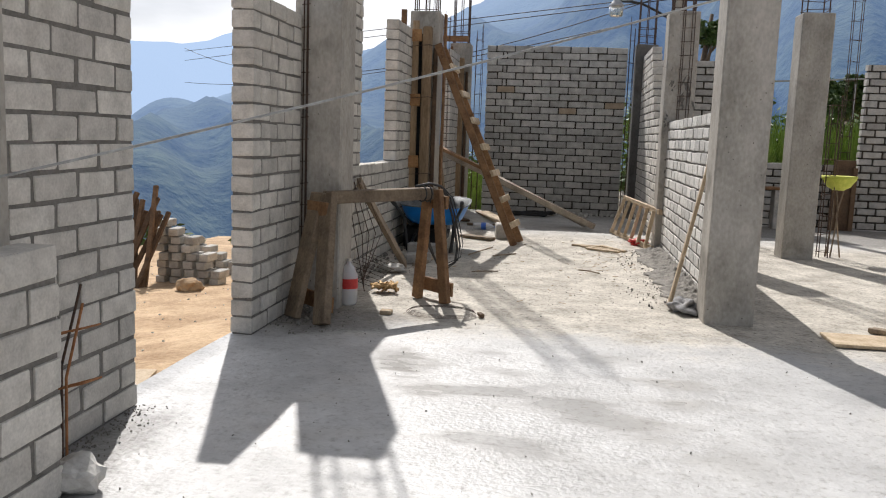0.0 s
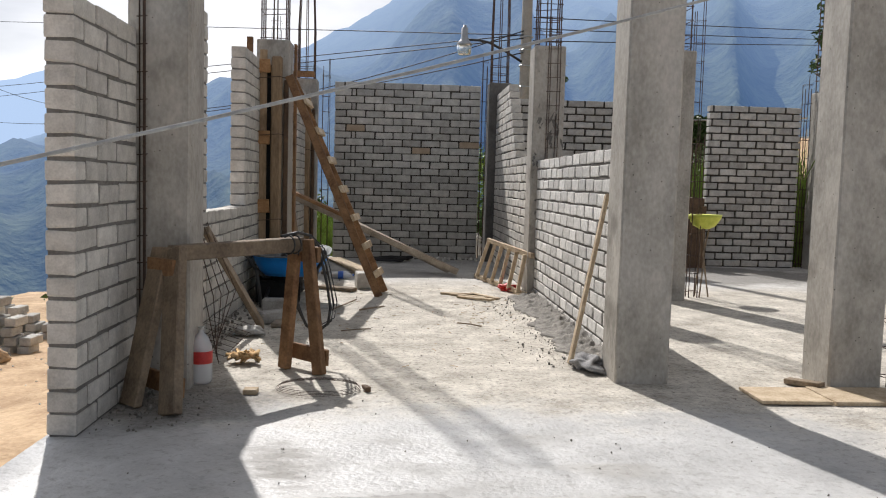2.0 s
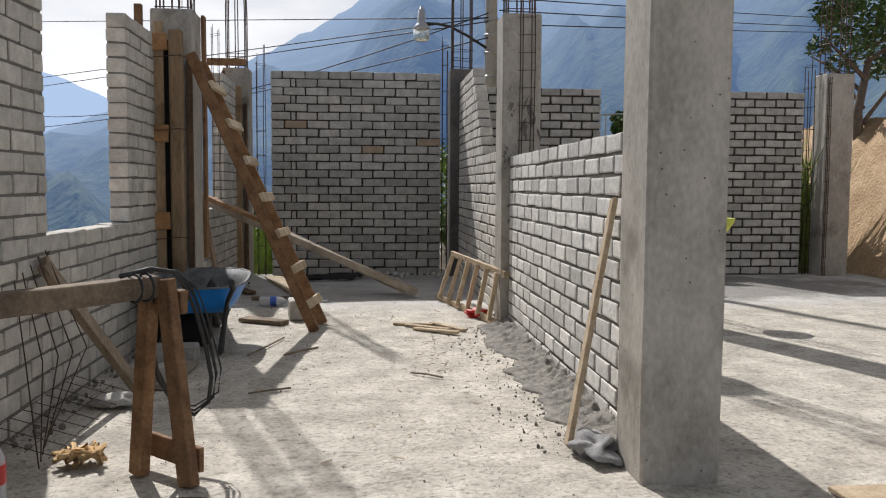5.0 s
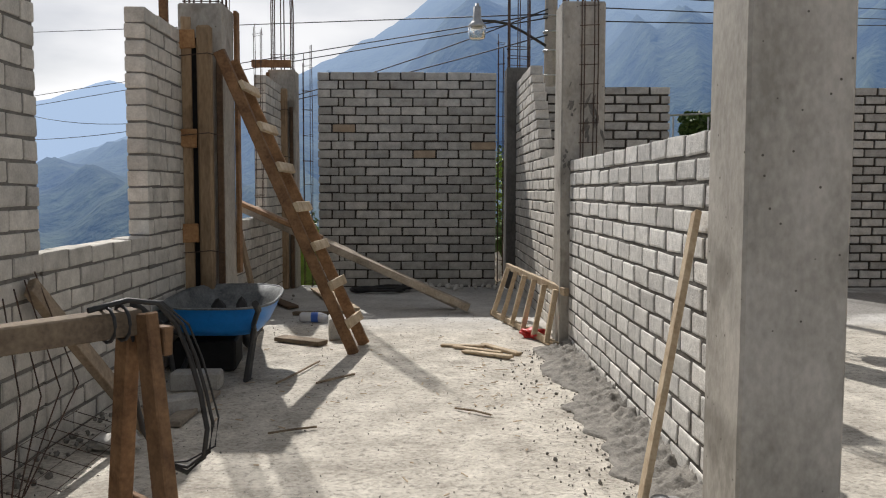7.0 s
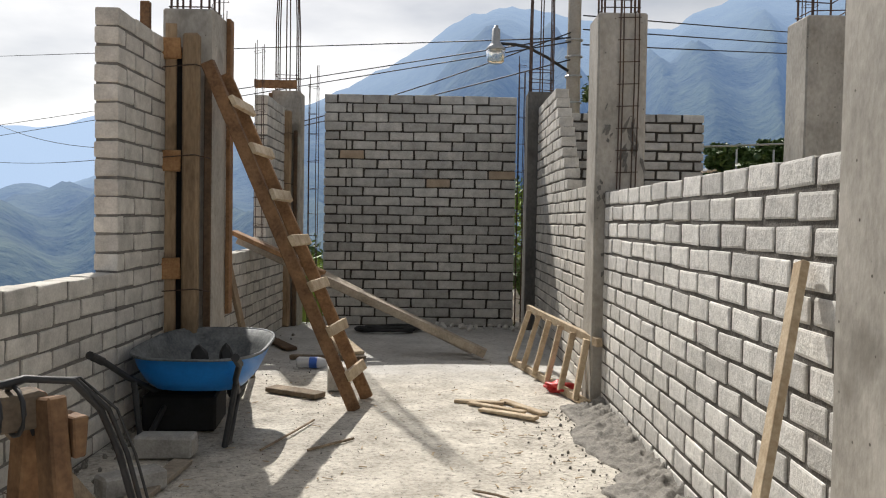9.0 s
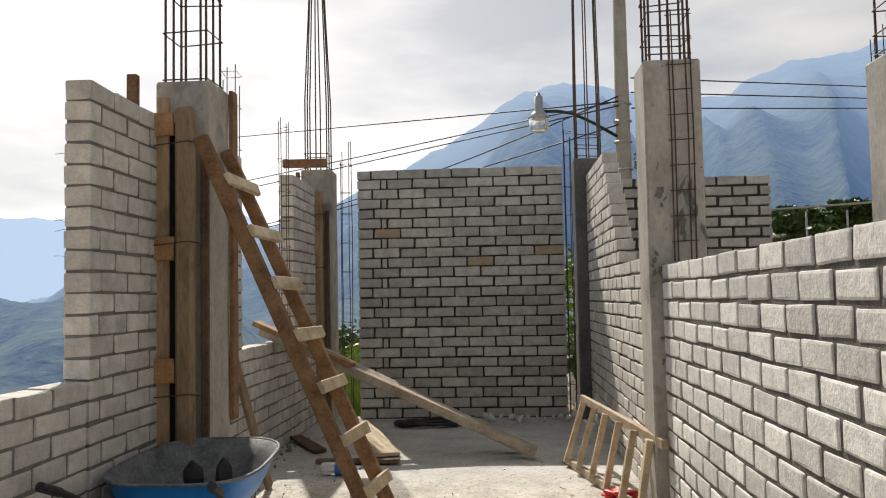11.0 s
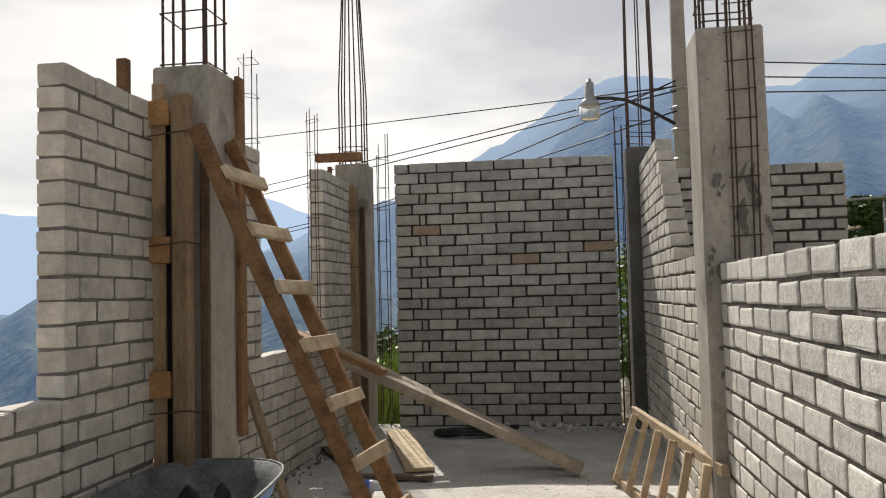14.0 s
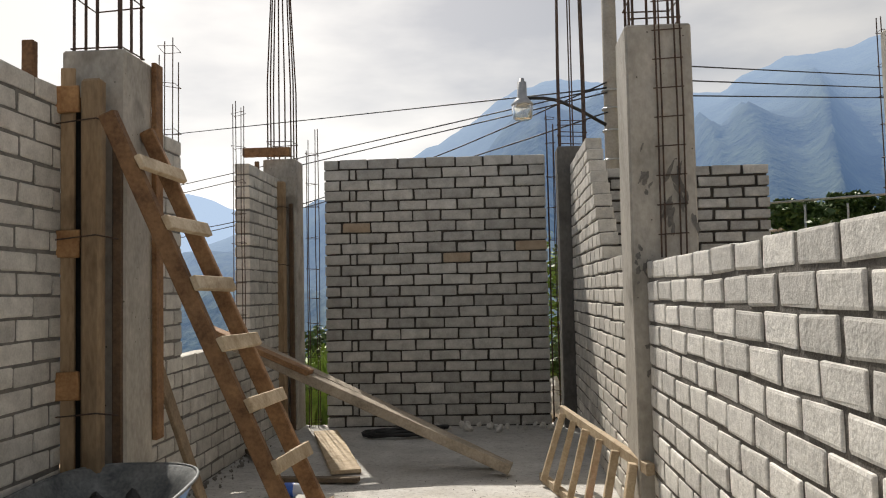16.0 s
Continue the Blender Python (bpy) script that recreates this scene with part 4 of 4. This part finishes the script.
formwork(10.475, -0.99, 2.60, "brown timber formwork boards wedged against the column")
formwork(14.845, -1.15, 2.66, "dark timber formwork boards against the far column")
single("formwork_board", box((-0.744, 10.80, 0.6), (-0.715, 10.90, 2.74), 0.004), M_WOOD, "narrow brown formwork board on the column's side", "formwork")
single("formwork_board", box((-1.42, 14.72, 2.86), (-0.92, 14.80, 2.95), 0.005), M_WOOD, "short brown board lying across the far column top", "formwork")
single("peg", box((-1.15, 10.18, 2.49), (-1.09, 10.23, 2.70), 0.004), M_WOOD, "brown timber peg standing on the wall top", "peg")
single("peg", box((-1.14, 14.2, 2.58), (-1.10, 14.24, 2.72), 0.004), M_WOOD, "brown timber peg standing on the wall top", "peg")

# ---- at the back of the hall ----
t = thing("stand", "dark weathered timber stand against the sill wall", "stand", at=(5.2, 14.6, 0))
part("panel", box((-0.16, -0.05, 0), (0.16, 0.0, 1.12), 0.006), M_DARKWOOD, t)
part("leg", box((-0.18, -0.10, 0), (-0.11, -0.05, 1.0), 0.006), M_DARKWOOD, t)
part("leg", box((0.11, -0.10, 0), (0.18, -0.05, 1.0), 0.006), M_DARKWOOD, t)
t = thing("bucket_stand", "yellow-green plastic basin set on a thin bar stand", "basin", at=(4.03, 10.95, 0))
part("basin", lathe([(0.06, 0.80), (0.13, 0.84), (0.19, 0.93), (0.20, 0.97), (0.17, 0.96), (0.12, 0.90), (0.03, 0.87)], 20), M_YELLOW, t, "", True)
for k in range(3):
    part("leg", tube([(0.09 * math.cos(k * 2.1), 0.09 * math.sin(k * 2.1), 0), (0.03 * math.cos(k * 2.1 + 1), 0.03 * math.sin(k * 2.1 + 1), 0.5), (0.07 * math.cos(k * 2.1), 0.07 * math.sin(k * 2.1), 0.83)], 0.01, 5), M_GREYWOOD, t)
single("trestle_board", box((3.0, 14.2, 0.62), (4.3, 14.55, 0.66), 0.005), M_WOOD, "brown scaffold board on block piers by the sill wall", "board")
for x in (3.1, 4.1):
    single("block_pier", box((x, 14.25, 0), (x + 0.15, 14.5, 0.62), 0.01), M_BLOCK, "small pier of cement blocks under a board", "block", "block piers")


# ---- vegetation ----
def leaf_cloud(centre, size, count, leaf, seed, blade=False):
    r = random.Random(seed)
    bm = bmesh.new()
    knots = [tuple(max(-0.6, min(0.6, r.gauss(0, 0.42))) for _ in range(3)) + (r.uniform(0.16, 0.36),) for _ in range(30)]
    for _ in range(count):
        kx, ky, kz, kr = r.choice(knots)
        d = Vector((r.gauss(0, 1), r.gauss(0, 1), r.gauss(0, 1))).normalized() * kr * r.random() ** 0.4
        p = Vector((centre[0] + size[0] * (kx + d.x), centre[1] + size[1] * (ky + d.y), centre[2] + size[2] * (kz + d.z)))
        a = Vector((r.gauss(0, 1), r.gauss(0, 1), r.gauss(0, 0.6))).normalized()
        b = a.cross(Vector((r.gauss(0, 1), r.gauss(0, 1), r.gauss(0, 1)))).normalized()
        s = leaf * r.uniform(0.6, 1.4)
        v = [bm.verts.new(p + q) for q in (-a * s, b * s * 0.42, a * s, -b * s * 0.42)]
        bm.faces.new(v)
    return bm


def tree(x, y, z, h, spread, seed, leaf=0.09, count=2600, label="leafy green tree with a brown trunk beyond the site"):
    t = thing("tree", label, "tree", at=(x, y, z))
    r = random.Random(seed)
    part("trunk", tube([(0, 0, -0.2), (0.05 * h * r.uniform(-1, 1), 0, h * 0.35), (0.08 * h * r.uniform(-1, 1), 0.05, h * 0.85)], [h * 0.03, h * 0.022, h * 0.008], 8), M_BARK, t, "", True)
    for k in range(6):
        a = k * 1.05 + r.random()
        part("limb", tube([(0, 0, h * (0.3 + 0.07 * k)), (spread * 0.4 * math.cos(a), spread * 0.4 * math.sin(a), h * (0.48 + 0.045 * k)), (spread * 0.7 * math.cos(a), spread * 0.7 * math.sin(a), h * (0.55 + 0.045 * k))], [h * 0.012, h * 0.008, h * 0.003], 6), M_BARK, t)
    part("crown", leaf_cloud((0, 0, h * 0.76), (spread, spread, min(h * 0.3, spread * 0.85)), count, leaf, seed), M_LEAF, t)
    return t


def bush(x, y, z, size, seed, leaf=0.07, count=1300, label="dense green bush growing behind the wall", mat=None):
    ob = part("bush", leaf_cloud((0, 0, size[2] * 0.5), size, count, leaf, seed), mat or M_LEAF, None, label)
    ob.location = (x, y, z)
    return tagged(ob, category="bush", group="bushes")


for k, (x, y, s) in enumerate(((-0.9, 16.6, 0.7), (-1.3, 17.4, 0.9), (2.0, 16.4, 1.0), (1.9, 17.2, 1.6), (2.3, 18.2, 1.5), (1.6, 19.5, 1.3))):
    bush(x, y, -0.2, (0.45, 0.5, s * 1.1), 10 + k, 0.06, 1100, mat=M_GRASS if k % 3 == 0 else None)
for k in range(7):
    bush(3.6 + 0.75 * k, 18.6 + 0.5 * (k % 3), -0.2, (0.8, 0.7, 1.7 + 0.25 * (k % 2)), 30 + k, 0.09, 1400)
for x, y, h, seed in ((6.55, 21.2, 3.3, 71), (7.5, 21.8, 3.45, 74), (8.6, 21.5, 3.4, 75)):
    tree(x, y, -0.1, h, 0.72, seed, 0.065, 9000, "rounded dense green tree showing over the wall")
tree(3.74, 20, -0.1, 5.0, 0.42, 72, 0.06, 1300, "slender dark green tree beside a column")
tree(9.1, 16.8, 1.3, 3.6, 1.35, 8, 0.07, 2600, "leafy green tree on the earth bank")
for k in range(16):
    a = k * 0.9
    bush(-9.5 + 1.1 * (k % 8) - 0.9 * (k // 8), 17.5 + 1.0 * math.sin(a) + 1.6 * (k // 8), -2.2 - 0.5 * (k // 8), (1.0, 0.9, 0.75 + 0.25 * math.sin(a * 1.7)), 50 + k, 0.11, 900, "green bushes along the edge of the yard")


def reeds(x0, x1, y0, y1, z, h, n, seed):
    r = random.Random(seed)
    bm = bmesh.new()
    for _ in range(n):
        x, y, tall = r.uniform(x0, x1), r.uniform(y0, y1), h * r.uniform(0.6, 1.1)
        dx, dy, w = r.gauss(0, 0.16), r.gauss(0, 0.16), 0.018
        pts = [(x, y, z), (x + dx * 0.4, y + dy * 0.4, z + tall * 0.6), (x + dx * 1.6, y + dy * 1.6, z + tall)]
        l = [bm.verts.new((p[0] - w * f, p[1], p[2])) for p, f in zip(pts, (1, 1, 0.1))]
        q = [bm.verts.new((p[0] + w * f, p[1] + w * 0.5, p[2])) for p, f in zip(pts, (1, 1, 0.1))]
        for i in range(2):
            bm.faces.new((l[i], q[i], q[i + 1], l[i + 1]))
    tagged(part("maize_plants", bm, M_GRASS, None, "tall bright green maize leaves behind the sill wall"), category="plants", kind="stuff")


reeds(3.8, 7.4, 15.5, 17.0, -0.2, 2.0, 1500, 2)
reeds(7.0, 7.9, 15.3, 16.2, -0.2, 2.3, 300, 3)
reeds(-1.3, -0.5, 15.5, 16.6, -0.2, 0.9, 260, 4)

# a neighbour's roof and rail behind the wall
t = thing("shed", "low neighbouring shed with a pale metal roof among trees", "house", at=(10.5, 27, 0))
part("wall", box((-2.5, -1.5, 0), (2.5, 1.5, 2.6), 0.02), M_STONE, t)
part("roof", bar((-2.8, 0, 2.75), (2.8, 0, 2.9), 3.5, 0.06), M_ROOF, t)
t = thing("railing", "thin grey metal railing on the slope behind the wall", "railing", at=(6.2, 20.5, 2.2))
for k in range(8):
    part("post", tube([(-1.2 + 0.7 * k, 0, -2.4), (-1.2 + 0.7 * k, 0, 0.55)], 0.018, 6), M_GALV, t)
part("top_rail", tube([(-1.2, 0, 0.55), (3.7, 0, 0.8)], 0.02, 6), M_GALV, t)

# ---- yard ----
t = thing("stake_pile", "bundle of dark timber stakes propped in the yard", "stakes", at=(-5.0, 10.9, yard_height(-5.0, 10.9)))
r4 = random.Random(9)
for k in range(14):
    x = -0.3 + 0.045 * k
    part("stake", bar((x + r4.uniform(-0.1, 0.1), r4.uniform(-0.3, 0.1), 0), (x + r4.uniform(-0.1, 0.25), 0.35 + r4.uniform(0, 0.2), r4.uniform(0.95, 1.35)), 0.06, 0.05, (0, 1, 0)), M_DARKWOOD, t)
for nm, cx, cy, rows_of in (("block_stack", -4.5, 11.6, (5, 5, 4, 4, 3, 3, 2, 1)), ("block_stack", -4.75, 13.2, (4, 4, 3, 2, 1))):
    t = thing(nm, "stack of grey cement blocks in the yard", "block stack", "block stacks", at=(cx, cy, yard_height(cx, cy) - 0.02))
    for row, cnt in enumerate(rows_of):
        for k in range(cnt):
            part("block", put(bmesh.new(), pose(0.2 * k + (0 if cnt != 4 else 0.02) - 0.3 + 0.04 * (row % 2), r4.uniform(-0.03, 0.03), 0.06 + 0.115 * row, 0, 0, r4.uniform(-6, 6)), (0.14, 0.3, 0.105), 0.01), M_BLOCK, t)
single("stone", lump((-3.95, 10.6, yard_height(-3.95, 10.6) + 0.06), (0.18, 0.13, 0.10), 7, 3, 0.35), M_EARTH, "rounded tan stone in the yard", "stone")
for p, q in (((-1.35, 4.0, -0.22), (-1.75, 4.75, -0.25)), ((-1.3, 4.35, -0.2), (-1.95, 4.7, -0.27)), ((-1.3, 4.6, -0.16), (-1.28, 5.6, -0.13)), ((-1.4, 4.15, -0.2), (-1.7, 5.2, -0.26))):
    single("edge_board", bar(p, q, 0.14, 0.035), M_PALE, "pale board lying at the edge of the slab", "board", "edge boards")
rubble("yard_pebbles", "small stones strewn over the orange yard", [(x, y, yard_height(x, y) + 0.003, rng.uniform(0.005, 0.02)) for x, y in ((rng.uniform(-6.5, -1.4), rng.uniform(4, 14)) for _ in range(260))], M_STONE)
bank = thing("rust_bars", "bent rusty bars sticking out beside the wall stub", "rebar", at=(-0.92, 3.06, 0))
for k, (dx, y0, y1, z1) in enumerate(((0.02, 0.04, 0.18, 0.68), (0.05, 0.02, 0.14, 0.62), (-0.02, 0.02, 0.05, 0.60))):
    part("bar", tube([(dx, y0, 0), (dx, y0 + 0.01, z1 * 0.6), (dx, y1, z1)], 0.005, 6), M_RUST if k else M_STEEL, bank)
for z in (0.32, 0.52):
    part("stirrup", tube([(-0.03, 0.0, z), (0.1, 0.05, z + 0.03), (0.1, 0.17, z + 0.02), (-0.04, 0.12, z - 0.02)], 0.004, 5, closed=True), M_RUST, bank)

# ---- block walls ----
MODULE, COURSE, JOINT, THICK = 0.302, 0.1135, 0.017, 0.14


def block_mesh(seed, mat, bevel=0.0105):
    """A cast block with rounded, uneven edges and a knocked corner."""
    r = random.Random(seed)
    bm = bmesh.new()
    r0 = bmesh.ops.create_cube(bm, size=1.0, matrix=Matrix.Diagonal((MODULE - JOINT, THICK, COURSE - JOINT, 1)))
    for v in r0["verts"]:
        v.co += Vector((r.uniform(-0.005, 0.005), r.uniform(-0.0012, 0.0012), r.uniform(-0.004, 0.004)))
    if seed % 2:
        v = r.choice(r0["verts"])
        v.co.x, v.co.z = v.co.x * 0.965, v.co.z * 0.9
    bmesh.ops.bevel(bm, geom=list(bm.edges), offset=bevel, segments=2, profile=0.6, affect="EDGES")
    for v in bm.verts:
        v.co += Vector((r.uniform(-0.0022, 0.0022), r.uniform(-0.0008, 0.0008), r.uniform(-0.0022, 0.0022)))
    return mesh_of(bm, "block", mat)


BLOCKS = [block_mesh(k, M_BLOCK) for k in range(10)]
COARSE = [block_mesh(k, M_BLOCK_COARSE) for k in range(10)]
PALE = [block_mesh(k, M_BLOCK_PALE) for k in range(10)]
TAN = [block_mesh(3, M_BLOCK_TAN)]


def wall(name, label, along, at, segments, course=COURSE, phase=0.0, seed=1, thick=THICK, mortar=None, kinds=BLOCKS, module=MODULE, closer=None, recess=0.006, tan=(), gap=0.019, bed=0.014):
    """A wall of blocks in running bond. along: the axis it runs on; at: its lower face on the other axis; segments: (start, end, first course, past the last).
    closer: where a narrow closing piece stands in the odd courses; tan: (course, place) of the odd tan blocks."""
    r = random.Random(seed)
    core = bmesh.new()
    for a, b, n0, n1 in segments:
        lo, hi = (a + gap / 2 + recess, at + recess, max(n0 * course - 0.01, -0.02)), (b - gap / 2 - recess, at + thick - recess, n1 * course - 0.012)
        if along == "y":
            lo, hi = (at + recess, lo[0], lo[2]), (at + thick - recess, hi[0], hi[2])
        c = [(p + q) / 2 for p, q in zip(lo, hi)]
        put(core, Matrix.Translation(c), [q - p for p, q in zip(lo, hi)], 0)
    base = tagged(part(name, core, mortar or M_MORTAR, None, label), category="wall", kind="structure")
    for a, b, n0, n1 in segments:
        for n in range(n0, n1):
            s = phase + (module / 2 if n % 2 else 0.0) + r.uniform(-0.01, 0.01)
            k = math.floor((a - s) / module)
            edges = [a]
            p = s + (k + 1) * module
            while p < b - 0.02:
                if p > edges[-1] + 0.05:
                    edges.append(p + r.uniform(-0.01, 0.01))
                p += module
            if b - edges[-1] < 0.06 and len(edges) > 1:
                edges.pop()
            edges.append(b)
            if closer and n % 2:
                edges = [a, closer, closer + 0.07] + [e for e in edges if e > closer + 0.2]
            for u, v in zip(edges, edges[1:]):
                odd = any(n == q and u <= w < v for q, w in tan)
                ob = new("block", TAN[0] if odd else r.choice(kinds))
                ob.parent = base
                mid, ln = (u + v) / 2, (v - u - gap)
                off = at + thick / 2 + r.uniform(-0.0025, 0.0025)
                z = (n + 0.5) * course + r.uniform(-0.0025, 0.0025)
                flip = r.choice((0, 180))
                if along == "x":
                    ob.matrix_basis = pose(mid, off, z, r.uniform(-0.6, 0.6), r.uniform(-0.6, 0.6), flip + r.uniform(-0.4, 0.4))
                else:
                    ob.matrix_basis = pose(off, mid, z, r.uniform(-0.6, 0.6), r.uniform(-0.6, 0.6), 90 + flip + r.uniform(-0.4, 0.4))
                ob.scale = (ln / (MODULE - JOINT), thick / THICK, (course - bed) / (COURSE - JOINT))
    return base


wall("wall_end", "end wall of grey cement blocks in running bond, lightly smudged", "x", 15.0, [(-0.624, 1.752, 0, 25)], 2.845 / 25, 0.178, 2, module=0.309, closer=-0.343, recess=0.016, gap=0.020, bed=0.0145, tan=((16, 1.6), (18, -0.2), (15, 0.8)))
wall("wall_low", "chest-high wall of pale cement blocks between two columns", "y", 1.985, [(6.89, 10.634, 0, 14)], 1.54 / 14, 7.172, 3, kinds=COARSE, module=0.288, recess=0.007, gap=0.026, bed=0.016, mortar=M_MORTAR_MID)
wall("wall_left_1", "wall pier of pale cement blocks beside a column", "y", -1.185, [(5.30, 6.23, 0, 19)], 2.075 / 19, 5.30, 4, mortar=M_MORTAR_PALE, kinds=PALE, recess=0.008)
wall("wall_left_2", "side wall of pale cement blocks with a window opening", "y", -1.185, [(6.58, 7.98, 0, 23), (7.98, 9.545, 0, 9), (9.545, 10.40, 0, 23)], 2.505 / 23, 9.827, 5, mortar=M_MORTAR_PALE, kinds=PALE, module=0.306, recess=0.008)
wall("wall_left_3", "side wall of pale cement blocks with a window opening", "y", -1.185, [(10.83, 12.05, 0, 23), (12.05, 13.70, 0, 9), (13.70, 14.76, 0, 24)], 0.1095, 12.05, 6, mortar=M_MORTAR_PALE, kinds=PALE, recess=0.008)
STEPS = [(10.98, 14.81, 0, 15)] + [(12.42 + 0.10 * k, 14.81, 15 + k, 16 + k) for k in range(10)]
wall("wall_stepped", "side wall of cement blocks left stepped at its end", "y", 1.985, STEPS, 0.1075, 0.06, 7, kinds=PALE, recess=0.012, gap=0.024, mortar=M_MORTAR_MID)
wall("wall_back_1", "back wall of grey cement blocks", "x", 14.93, [(2.21, 4.04, 0, 23), (4.04, 5.50, 0, 9), (5.50, 7.066, 0, 23)], 2.66 / 23, 0.13, 8, recess=0.020, gap=0.028, bed=0.022)
wall("wall_near_1", "wall of pale cement blocks ending at the doorway", "y", -1.185, [(2.99, 3.905, 0, 20)], 0.108, 3.905, 9, mortar=M_MORTAR_PALE, kinds=PALE, module=0.285, recess=0.006)
wall("wall_near_2", "broken stub of a pale cement block wall", "y", -0.94, [(2.3, 2.965, 0, 7)], 0.125, 2.965, 10, mortar=M_MORTAR_PALE, kinds=PALE, module=0.33, recess=0.008)
